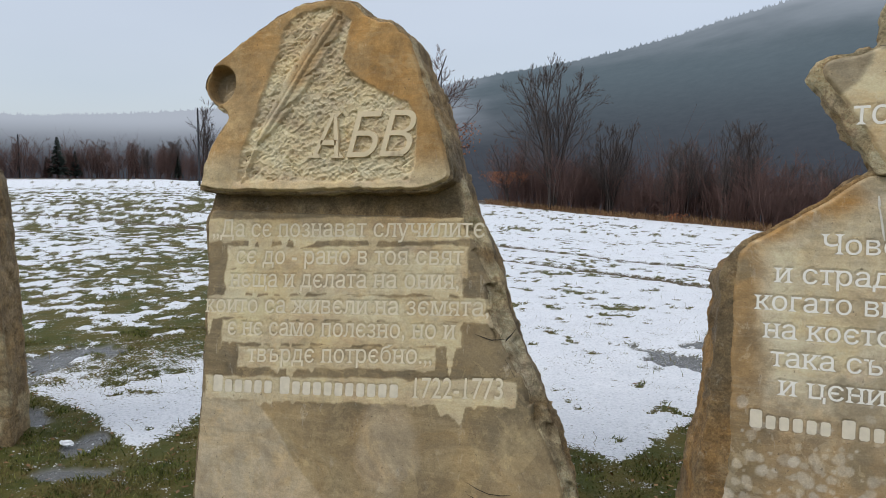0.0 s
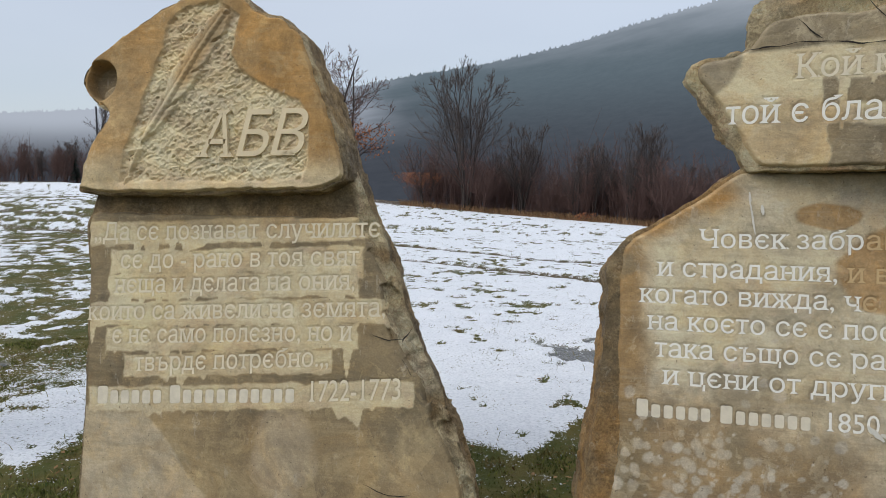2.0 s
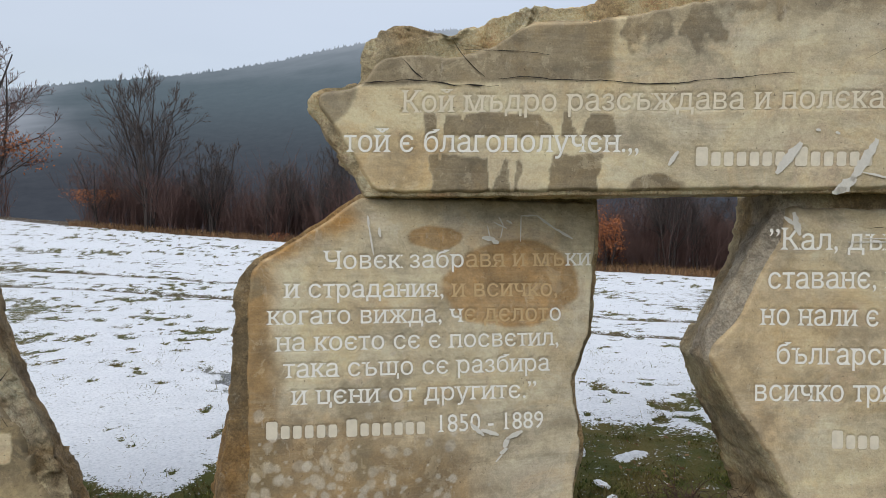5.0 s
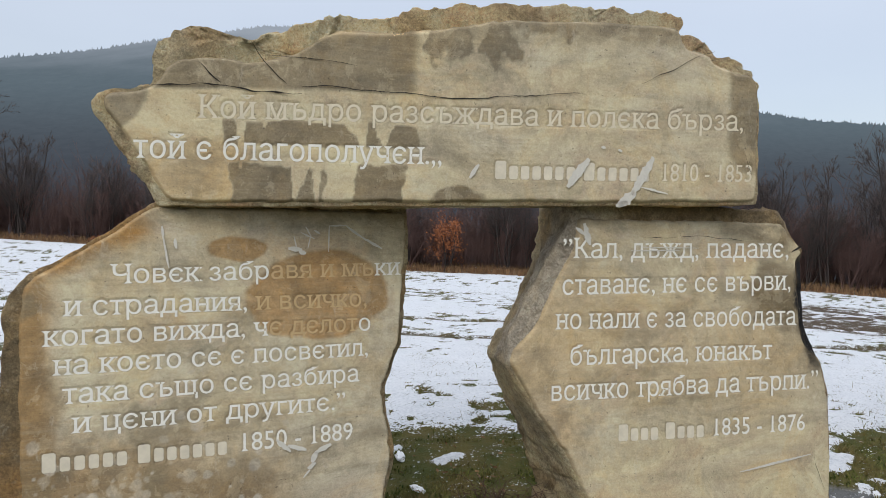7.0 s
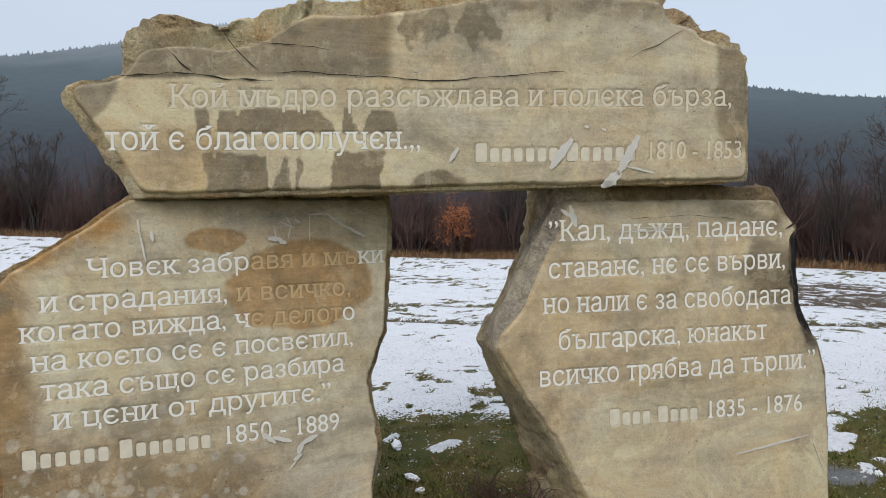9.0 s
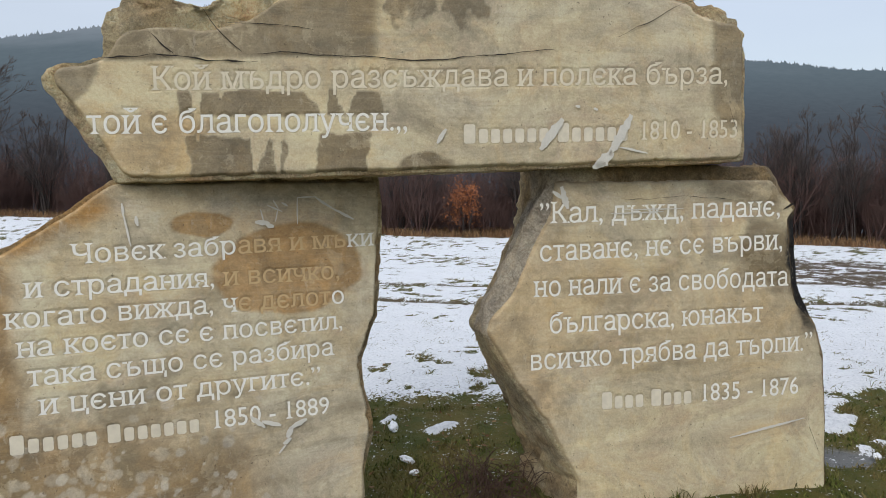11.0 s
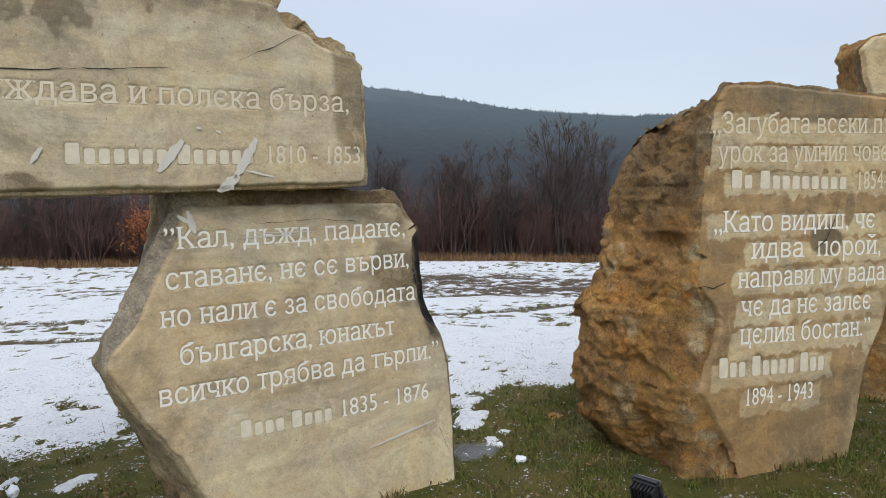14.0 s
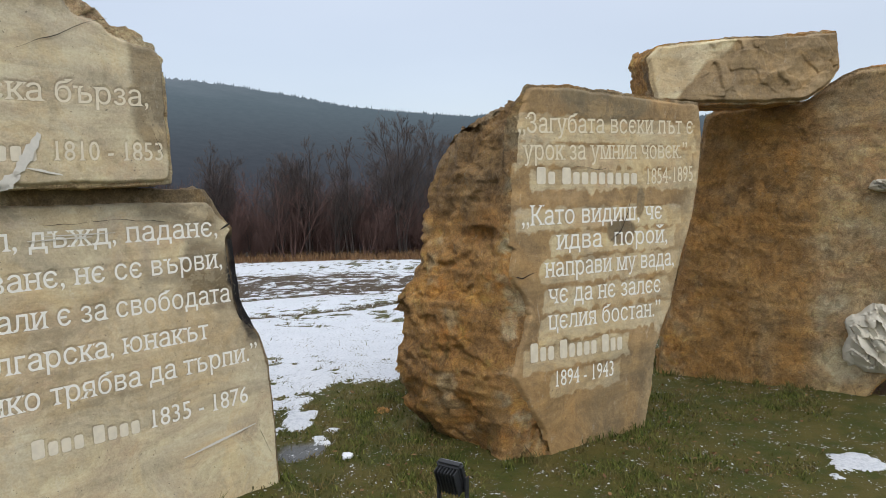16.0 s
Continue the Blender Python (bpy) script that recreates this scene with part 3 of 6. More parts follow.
def build_ground():
    fine = np.linspace(-50, 112, 760)
    rest = np.linspace(112, 310, 70)[1:-1]
    az = np.radians(np.concatenate([fine, rest]))
    rad = [0.4]
    while rad[-1] < 4500:
        rad.append(rad[-1] + (0.045 if 2.5 < rad[-1] < 9 else max(0.045, (0.011 if rad[-1] < 22 else 0.03) * rad[-1] if rad[-1] < 60 else 0.12 * rad[-1])))
    rad = np.array(rad)
    R, A = np.meshgrid(rad, az, indexing="ij")
    x, y = (0.5 + R * np.sin(A)).ravel(), (R * np.cos(A)).ravel()
    z = ground_z(x, y)
    snow, mud, water, green = ground_cover(x, y)
    p = np.stack([x, y, z], -1)
    z = z + 0.03 * snow * (0.75 + 0.4 * fbm(p, 3, 3, 55)) * smooth(60, 30, R.ravel())
    bare = 1 - snow
    z = z + bare * (0.012 * fbm(p, 9, 4, 56)) - 0.02 * water - 0.04 * smooth(0.2, 0.1, track_mask(x, y))
    n = len(az)
    verts = np.vstack([np.stack([x, y, z], -1), [[0.5, 0, 0]]])
    faces = grid_faces(n, len(rad), True).tolist()
    c = len(verts) - 1
    faces += [[c, (i + 1) % n, i] for i in range(n)]
    m, nt, bs = material("meadow_ground")
    v = coords(nt)
    s = attr(nt, "snow")
    f1, f2, f3 = noise_of(nt, v, 9, 6, 0.7), noise_of(nt, v, 45, 4, 0.7), noise_of(nt, v, 3.2, 6, 0.65)
    ragged = calc(nt, "ADD", s, calc(nt, "ADD", calc(nt, "MULTIPLY", calc(nt, "SUBTRACT", f1, 0.5), 1.5), calc(nt, "MULTIPLY", calc(nt, "SUBTRACT", f2, 0.5), 2.3)))
    sfac = ramp(nt, ragged, 0.30, 0.48)
    grass = mix(nt, ramp(nt, f3, 0.35, 0.65), (0.060, 0.070, 0.012), (0.115, 0.095, 0.024))
    grass = mix(nt, ramp(nt, f1, 0.5, 0.75), grass, (0.10, 0.075, 0.035))
    grass = mix(nt, ramp(nt, f2, 0.55, 0.75), grass, (0.028, 0.032, 0.010))
    mudc = mix(nt, f1, (0.115, 0.082, 0.05), (0.06, 0.045, 0.03))
    c = mix(nt, attr(nt, "mud"), grass, mudc)
    c = mix(nt, attr(nt, "water"), c, (0.16, 0.165, 0.165))
    c = mix(nt, sfac, c, mix(nt, calc(nt, "ADD", calc(nt, "MULTIPLY", f3, 0.5), calc(nt, "MULTIPLY", ramp(nt, f2, 0.32, 0.6), 0.5)), (0.54, 0.58, 0.63), (0.88, 0.905, 0.94)))
    nt.links.new(c, bs.inputs["Base Color"])
    nt.links.new(calc(nt, "SUBTRACT", 0.9, calc(nt, "MULTIPLY", attr(nt, "water"), 0.75)), bs.inputs["Roughness"])
    bs.inputs["Specular IOR Level"].default_value = 0.25
    relief_of(nt, bs, [(f1, 0.7, 0.05), (f2, 0.7, 0.02)])
    me = mesh_of("ground", verts, faces, m)
    for name, values in (("snow", snow), ("mud", mud), ("water", water)):
        attribute(me, name, np.concatenate([values, [0]]))
    return tagged(new("ground", me), "thawing meadow with patchy wet snow over short green grass", "ground", kind="structure")


build_ground()


# ---- hills ----
RIDGE_AZ = (-180, -60, -35, -25, -12, -2.5, 3.5, 9, 14, 19.7, 26, 35, 45, 54.4, 59.5, 63.5, 67.3, 71, 77.8, 100, 180)
RIDGE_EL = (5, 4.2, 3.7, 4.3, 5.6, 7.1, 8.2, 9.2, 10.3, 11.8, 13.2, 13.4, 11.2, 8.4, 7.9, 7.5, 6.8, 6.4, 5.8, 5.5, 5)
FAR = 600.0


def ridge_height(az):
    return FAR * np.tan(np.radians(np.interp(az, RIDGE_AZ, RIDGE_EL)))


def build_hills():
    m = bpy.data.materials.new("hillside_painted_haze")
    m.use_nodes = True
    nt = m.node_tree
    for n in list(nt.nodes):
        nt.nodes.remove(n)
    out = nt.nodes.new("ShaderNodeOutputMaterial")
    # the hillside glows; distance haze and cloud are painted into its colour
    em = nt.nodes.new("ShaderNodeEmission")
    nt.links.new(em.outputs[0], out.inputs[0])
    v = coords(nt)
    sep = nt.nodes.new("ShaderNodeSeparateXYZ")
    nt.links.new(v, sep.inputs[0])
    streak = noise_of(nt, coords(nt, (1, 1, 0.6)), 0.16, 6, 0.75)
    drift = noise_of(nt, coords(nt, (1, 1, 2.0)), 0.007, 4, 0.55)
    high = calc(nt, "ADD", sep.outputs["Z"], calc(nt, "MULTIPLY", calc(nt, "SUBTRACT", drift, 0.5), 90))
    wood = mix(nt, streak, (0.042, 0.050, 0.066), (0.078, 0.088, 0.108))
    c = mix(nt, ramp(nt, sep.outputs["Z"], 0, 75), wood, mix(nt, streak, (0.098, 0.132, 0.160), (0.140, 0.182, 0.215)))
    # painted low cloud: the colour pales with height
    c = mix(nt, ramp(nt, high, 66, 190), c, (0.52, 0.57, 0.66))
    # valley mist painted into the glowing colour, thickest on the open side
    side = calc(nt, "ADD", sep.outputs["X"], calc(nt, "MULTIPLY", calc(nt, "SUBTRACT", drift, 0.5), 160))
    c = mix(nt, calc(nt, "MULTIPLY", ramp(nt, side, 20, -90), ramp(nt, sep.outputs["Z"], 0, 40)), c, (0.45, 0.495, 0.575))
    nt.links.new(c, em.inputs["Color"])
    az = np.linspace(-180, 180, 721)[:-1]
    rows, ks = [], np.linspace(0, 1, 26)
    for k in ks:
        r = 170 + (FAR - 170) * k
        z = -28 + (ridge_height(az) + 28) * (k ** 1.15)
        x, y = r * np.sin(np.radians(az)), r * np.cos(np.radians(az))
        z = z + k * 4.0 * fbm(np.stack([x, y, 0 * x], -1), 0.012, 4, 61)
        rows.append(np.stack([x, y, z], -1))
    crest = rows[-1]
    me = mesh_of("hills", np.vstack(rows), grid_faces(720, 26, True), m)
    tagged(new("backdrop", me), "glowing backdrop of wooded hills, haze and low cloud painted in", "hill", kind="structure")
    # tree tops along the crest
    rng = np.random.default_rng(5)
    verts, faces = [], []
    for a in rng.uniform(-40, 112, 5200):
        i = int((a + 180) * 2) % 720
        base = crest[i] * (1 - 0.012 * rng.random()) - [0, 0, 2.0]
        side = np.array([math.cos(math.radians(a)), -math.sin(math.radians(a)), 0])
        base = base + side * rng.uniform(-3, 3)
        h, w = rng.uniform(0.8, 3.6) * rng.uniform(0.3, 1), rng.uniform(0.8, 2.2)
        k = len(verts)
        for s in range(4):
            t = s / 4
            verts += [base - side * w * (1 - t) + [0, 0, 1 + h * t], base + side * w * (1 - t) + [0, 0, 1 + h * t], base + [0, 0, 1 + h * (t + 0.42)]]
            faces.append([k + 3 * s, k + 3 * s + 1, k + 3 * s + 2])
    tagged(new("backdrop_tree_tops", mesh_of("tree_tops", verts, faces, m)), "far conifer tops, glowing with the ridge's painted haze", "trees", kind="stuff")


build_hills()


# ---- the standing stones ----
def thing(name, matrix, label, category, group=""):
    ob = new(name)
    ob.matrix_world = matrix
    ob.empty_display_size = 0.2
    return tagged(ob, label, category, group)


def letters_of(p, f):
    """Splits a line of writing into its letters: faces that hang together, and marks that stand over one another."""
    group = np.arange(len(p))
    while True:
        low = np.minimum.reduce([group[f[:, 0]], group[f[:, 1]], group[f[:, 2]]])
        was = group.copy()
        for k in range(3):
            np.minimum.at(group, f[:, k], low)
        if (was == group).all():
            break
    runs = sorted((p[group == g, 0].min(), p[group == g, 0].max(), [g]) for g in np.unique(group[f[:, 0]]))
    joined = []
    for lo, hi, g in runs:
        if joined and min(hi, joined[-1][1]) - lo > 0.5 * min(hi - lo, joined[-1][1] - joined[-1][0]):
            joined[-1] = (joined[-1][0], max(hi, joined[-1][1]), joined[-1][2] + g)
        else:
            joined.append((lo, hi, g))
    for _, _, g in joined:
        mine = f[np.isin(group[f[:, 0]], g)]
        used = np.unique(mine)
        back = np.zeros(len(p), int)
        back[used] = np.arange(len(used))
        yield p[used], back[mine]


def inscribe(parent, lines, mats, seed, ochre=None):
    """The cut letters of a face, one mesh a letter, at the bottom of their grooves."""
    for (p, f), mat in zip(lines, mats):
        for q, g in letters_of(p, f):
            kind = CUT_OCHRE if ochre and ochre(np.array([q[:, 0].mean()]), np.array([q[:, 1].mean()]))[0] > 0.5 else mat
            verts = np.stack([q[:, 0], -(FACE + swell(q[:, 0], q[:, 1], seed) - 0.0010), q[:, 1]], -1)
            part("letter", mesh_of("letter", verts, g, kind, False), kind, parent)


def streaks(parent, marks, mat=None):
    """Fresh scrapes on a face: (u, v, u, v, width)."""
    rng = np.random.default_rng(3)
    for u0, v0, u1, v1, w in marks:
        n = max(4, int(math.hypot(u1 - u0, v1 - v0) / 0.012))
        t = np.linspace(0, 1, n)
        du, dv = u1 - u0, v1 - v0
        length = math.hypot(du, dv)
        nu, nv = -dv / length, du / length
        wide = w * (0.35 + 0.65 * np.sin(np.pi * np.clip(t, 0.04, 0.96))) * rng.uniform(0.82, 1.12, n)
        mid = 0.05 * w * rng.standard_normal(n)
        a = np.stack([u0 + du * t + nu * (mid + wide / 2), np.full(n, -FACE - 0.0068), v0 + dv * t + nv * (mid + wide / 2)], -1)
        b = np.stack([u0 + du * t + nu * (mid - wide / 2), np.full(n, -FACE - 0.0068), v0 + dv * t + nv * (mid - wide / 2)], -1)
        part("scrape", mesh_of("scrape", np.vstack([a, b]), grid_faces(n, 2), mat or SCRATCH, False), mat or SCRATCH, parent, "pale fresh scrape in the stone")


def cracks(parent, lines):
    """Dark open joints: narrow wedges along a wandering line."""
    for k, (pts, w) in enumerate(lines):
        q = np.array(pts, float)
        s = np.concatenate([[0], np.cumsum(np.hypot(*np.diff(q, axis=0).T))])
        n = max(12, int(s[-1] / 0.006))
        t = np.linspace(0, s[-1], n)
        u, v = np.interp(t, s, q[:, 0]), np.interp(t, s, q[:, 1])
        at = np.stack([t, np.full(n, k * 3.3), np.zeros(n)], -1)
        v = v + 0.014 * fbm(at, 9, 4, 200)
        u = u + 0.010 * fbm(at + 50, 9, 4, 201)
        wide = w * np.sin(np.pi * np.linspace(0.03, 0.97, n)) ** 0.5 * np.clip(0.75 + 0.9 * fbm(at, 16, 3, 202), 0.12, 1.6)
        a = np.stack([u, np.full(n, -FACE - 0.0060), v + wide / 2], -1)
        b = np.stack([u, np.full(n, -FACE - 0.0060), v - wide / 2], -1)
        part("crack", mesh_of("crack", np.vstack([a, b]), grid_faces(n, 2), CRACK, False), CRACK, parent, "dark crack along the bedding")


CRACK = plain("crack_dark", (0.03, 0.024, 0.018), 0.95, 0, 0.3, 40, 0.0)

# the stone with the carved scroll
M1 = slab_pose(-0.4413, 3.1986, -14.22, 7.98, -0.0128, -0.06, 1.0123, 1.0113)
S1 = (
    (-0.93, -0.25, 0.02), (-0.92, 0.16, 0.02), (-0.915, 0.45, 0.0), (-0.913, 0.74, 0.0), (-0.915, 1.0, 0.0), (-0.945, 1.22, 0.0), (-0.91, 1.30, 0.0),
    (-0.88, 1.42, 0.0), (-0.86, 1.7, -0.02), (-0.78, 2.02, -0.04), (-0.45, 2.24, -0.05), (-0.14, 2.25, -0.05), (0.1, 2.14, -0.05), (0.22, 1.9, 0.0), (0.37, 1.56, -0.05),
    (0.49, 1.29, -0.05), (0.56, 1.15, -0.05), (0.615, 1.0, -0.05), (0.66, 0.85, -0.05), (0.75, 0.66, -0.05), (0.83, 0.50, -0.05), (0.91, 0.31, -0.05), (0.985, 0.10, -0.05), (1.05, -0.25, -0.05))
T1 = [
    laid_line("„Да се познават случилите", -0.886, 1.145, 0.538, 1.192, 0.066),
    laid_line("се до - рано в тоя свят", -0.738, 1.014, 0.445, 1.062, 0.066),
    laid_line("неща и делата на ония,", -0.771, 0.896, 0.429, 0.954, 0.066),
    laid_line("които са живели на земята,", -0.907, 0.760, 0.574, 0.840, 0.066),
    laid_line("е не само полезно, но и", -0.766, 0.656, 0.429, 0.726, 0.066),
    laid_line("твърде потребно.„", -0.643, 0.530, 0.319, 0.606, 0.066),
    laid_line((6, 11), -0.831, 0.365, 0.162, 0.434, 0.066),
    laid_line("1722-1773", 0.232, 0.442, 0.656, 0.479, 0.075)]


def stains_1(u, v):
    pale = np.zeros_like(u)
    for k, (a, b, lo, hi, tilt) in enumerate(((-0.93, 0.56, 1.125, 1.235, 0.035), (-0.79, 0.47, 0.985, 1.10, 0.04), (-0.80, 0.45, 0.865, 0.985, 0.045), (-0.93, 0.62, 0.73, 0.845, 0.055), (-0.80, 0.46, 0.615, 0.735, 0.058), (-0.70, 0.34, 0.495, 0.61, 0.075), (-0.88, 0.72, 0.325, 0.445, 0.075))):
        pale = np.maximum(pale, wash(u, v, a, b, lo, hi, 70 + k, 0.016, 0.055, tilt))
    pale *= 0.97
    foot = blot(u, v, -0.55, 0.05, 0.5, 0.32, 81, 0.5, 0.3)
    wet = (1 - pale) * (0.40 * smooth(0.30, 0.42, v - 0.06 * u) + 0.62) * smooth(1.36, 1.28, v)
    wet = np.maximum(wet * (1 - 0.3 * foot), 0.6 * blot(u, v, 0.55, 0.25, 0.5, 0.3, 83, 0.6, 0.3) * (1 - pale))
    p = flat(u, v)
    cool = smooth(0.0, 0.02, 0.30 - 0.9 * (v - 0.05) - (u + 0.62) + 0.05 * fbm(p, 4, 4, 87)) * smooth(0.36, 0.33, v + 0.02 * fbm(p, 9, 3, 88))
    cool = np.maximum(cool, 0.7 * blot(u, v, 0.12, 0.2, 0.14, 0.22, 89, 0.5, 0.2)) * (1 - pale)
    return {"pale": pale, "wet": wet * 0.97 * (1 - 0.6 * cool), "lichen": 0.42 * cool, "ochre": 0.30 * blot(u, v, 0.0, 0.42, 0.6, 0.3, 84, 0.9, 0.4) * (1 - 0.7 * pale) + 0.3 * smooth(0.15, 0.4, fbm(flat(u, v), 3.0, 5, 86)) * (1 - 0.6 * pale) + 0.4 * blot(u, v, 0.1, 1.27, 0.9, 0.06, 85, 0.5, 0.4)}


EDGE1 = ((-0.25, 0.10, 0.31, 0.50, 0.66, 0.85, 1.0, 1.15, 1.29, 1.45), (1.05, 0.985, 0.91, 0.83, 0.75, 0.66, 0.615, 0.56, 0.49, 0.42))


def rim_1(u, v):
    """How far inside the chipped band along the long slanting edge."""
    wide = 0.055 + 0.045 * fbm(flat(0 * u, v), 5, 4, 96) + 0.03 * smooth(0.35, 0.0, np.abs(v - 0.72)) + 0.02 * facets(flat(u, v), 9, 97)
    return np.interp(v, *EDGE1) - u - np.maximum(0.012, wide)


def bevel_1(u, v):
    d = rim_1(u, v)
    return smooth(0.0, -0.02, d) * (0.022 + 0.35 * np.clip(-d, 0, 0.12) + 0.022 * facets(flat(u, v), 8, 98) + 0.008 * fbm(flat(u, v), 30, 3, 99, True))


stone_scroll = thing("standing_stone", M1, "tall tapering sandstone slab with carved scroll, standing in wet grass", "monument", "inscribed standing stones")
body1 = rock_body(S1, 0.36, 11, 0.02, 0.012, 560, bevel=bevel_1)
at = np.array([v.co[:] for v in body1.vertices])
chipped = smooth(0.03, -0.01, rim_1(at[:, 0], at[:, 2])) * smooth(0.20, 0.05, at[:, 1])
body1.attributes["pale"].data.foreach_set("value", (chipped * smooth(-0.35, 0.15, fbm(at, 9, 4, 100))).astype(np.float32))
body1.attributes["wet"].data.foreach_set("value", (0.7 * (1 - chipped) * smooth(-0.1, 0.3, fbm(at, 3, 5, 16))).astype(np.float32))
part("body", body1, STONE_RAW, stone_scroll, "rough broken sandstone flanks")
face1 = [p for p in S1 if p[1] < 1.4]
part("dressed_face", dressed_face(face1, 11, 0.0055, T1, None, stains_1, 0.018, limit=rim_1), STONE_FACE, stone_scroll, "smooth tan face with washed pale strips")
inscribe(stone_scroll, T1, [CUT_SOFT] * 6 + [BAR_TONE, CUT_SOFT], 11)
cracks(stone_scroll, [(((0.70, 0.80), (0.655, 0.74), (0.66, 0.66), (0.71, 0.58)), 0.010), (((0.52, 0.76), (0.60, 0.73), (0.66, 0.74)), 0.004), (((0.50, 0.10), (0.62, 0.06), (0.72, 0.07)), 0.004), (((0.52, 0.05), (0.66, 0.0)), 0.004), (((-0.88, 0.20), (-0.84, 0.12)), 0.003)])

SCROLL = (
    (-0.925, 1.375, 0), (-0.91, 1.5, 0), (-0.875, 1.60, 0), (-0.82, 1.69, 0), (-0.785, 1.73, 0), (-0.80, 1.765, 0), (-0.85, 1.785, 0), (-0.91, 1.83, 0), (-0.945, 1.89, 0), (-0.94, 1.955, 0), (-0.895, 2.02, 0), (-0.785, 2.10, 0), (-0.66, 2.18, 0), (-0.555, 2.245, 0), (-0.42, 2.305, 0),
    (-0.27, 2.315, 0), (-0.13, 2.295, 0), (-0.08, 2.225, 0), (0.055, 2.19, 0), (0.155, 2.105, 0), (0.205, 1.99, 0), (0.25, 1.88, 0), (0.325, 1.70, 0), (0.385, 1.53, 0), (0.40, 1.44, 0), (0.29, 1.385, 0), (-0.3, 1.365, 0), (-0.72, 1.355, 0))
CARVED = np.array([(-0.52, 2.18), (-0.42, 2.26), (-0.25, 2.28), (-0.135, 2.2), (-0.17, 2.03), (-0.13, 1.95), (0.02, 1.86), (0.17, 1.80), (0.225, 1.72), (0.23, 1.52), (0.2, 1.42), (-0.70, 1.41), (-0.69, 1.58), (-0.63, 1.75), (-0.57, 1.97), (-0.53, 2.05)])
QUILL = np.array([(-0.665, 1.42), (-0.60, 1.60), (-0.46, 1.83), (-0.35, 2.02), (-0.215, 2.22)])


def quill_distance(u, v):
    best, along = np.full(u.shape, 9.0), np.zeros(u.shape)
    for k, ((ax, ay), (bx, by)) in enumerate(zip(QUILL[:-1], QUILL[1:])):
        dx, dy = bx - ax, by - ay
        t = np.clip(((u - ax) * dx + (v - ay) * dy) / (dx * dx + dy * dy), 0, 1)
        d = np.hypot(u - ax - t * dx, v - ay - t * dy)
        along = np.where(d < best, (k + t) / (len(QUILL) - 1), along)
        best = np.minimum(best, d)
    return best, along


def scroll_relief(U, V):
    fu, fv = U.ravel(), V.ravel()
    res = U[0, 1] - U[0, 0]
    d = inside(fu, fv, CARVED) + 0.012 * fbm(flat(fu, fv), 16, 3, 90)
    field = smooth(0.0, 0.02, d).reshape(U.shape)
    h = -0.016 * field
    rng = np.random.default_rng(12)
    strokes = np.zeros(U.shape)
    for _ in range(5200):
        cu, cv = rng.uniform(-0.72, 0.25), rng.uniform(1.4, 2.3)
        a = rng.normal(0.5 if rng.random() < 0.6 else 2.4, 0.35)
        lu, w = rng.uniform(0.010, 0.022), rng.uniform(0.0028, 0.0042)
        i, j, n = int((cu - U[0, 0]) / res), int((cv - V[0, 0]) / res), int(0.032 / res)
        if i < n or j < n or i + n >= U.shape[1] or j + n >= U.shape[0]:
            continue
        su, sv = U[j - n:j + n, i - n:i + n] - cu, V[j - n:j + n, i - n:i + n] - cv
        p, q = (su * math.cos(a) + sv * math.sin(a)) / lu, (sv * math.cos(a) - su * math.sin(a)) / w
        strokes[j - n:j + n, i - n:i + n] += 0.0055 * np.exp(-(p * p) - q * q) * (1 if rng.random() < 0.6 else -1)
    h = h + field * np.clip(strokes, -0.009, 0.009)
    qd, qa = quill_distance(U, V)
    wide = np.interp(qa, (0, 0.28, 0.34, 0.6, 0.9, 1.0), (0.010, 0.012, 0.035, 0.066, 0.060, 0.03))
    cuts = np.maximum(0, np.sin(qa * 34 - 60 * qd)) ** 6
    vane = smooth(0.004, -0.010, qd - wide + 0.030 * cuts)
    h = np.where(vane > 0.01, h * (1 - vane) + vane * (0.002 - 0.05 * qd + 0.0012 * np.sin(qa * 190 - qd * 160)), h)
    h += 0.008 * smooth(0.014, 0.004, qd) - 0.004 * smooth(0.008, 0.0, np.abs(qd - 0.017)) * smooth(0.3, 0.34, qa)
    # the hollow of the rolled corner, with the core of the roll in it
    eye = smooth(1.06, 0.82, np.hypot((U + 0.843) / 0.090, (V - 1.903) / 0.098))
    core = smooth(1.1, 0.4, np.hypot(((U + 0.80) * 0.75 + (V - 1.85) * 0.66) / 0.075, ((V - 1.85) * 0.75 - (U + 0.80) * 0.66) / 0.034))
    h = h - 0.10 * eye * (1 - 0.72 * core)
    # the roll along the lower rim
    h += 0.012 * smooth(0.05, 0.0, np.abs(V - 1.375)) - 0.02 * smooth(1.375, 1.355, V)
    return h


def stains_scroll(u, v):
    d = smooth(-0.005, 0.02, inside(u, v, CARVED) + 0.012 * fbm(flat(u, v), 16, 3, 90))
    qd, qa = quill_distance(u, v)
    vane = smooth(0.06, 0.03, qd) * smooth(0.5, 0.62, qa)
    ochre = np.clip((1 - d) * (0.75 + 0.5 * fbm(flat(u, v), 4, 3, 92)) * smooth(1.42, 1.62, v), 0, 1)
    ochre = np.maximum(ochre, 0.8 * blot(u, v, 0.02, 2.02, 0.18, 0.2, 93, 0.3, 0.1) * (1 - d))
    # the roll's hollow is painted darker here, in place of its shade
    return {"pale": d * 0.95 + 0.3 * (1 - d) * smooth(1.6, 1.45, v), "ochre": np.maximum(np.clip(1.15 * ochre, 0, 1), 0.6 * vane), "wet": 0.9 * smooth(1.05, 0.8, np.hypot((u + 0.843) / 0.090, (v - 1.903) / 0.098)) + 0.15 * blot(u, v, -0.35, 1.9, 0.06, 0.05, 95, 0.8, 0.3)}


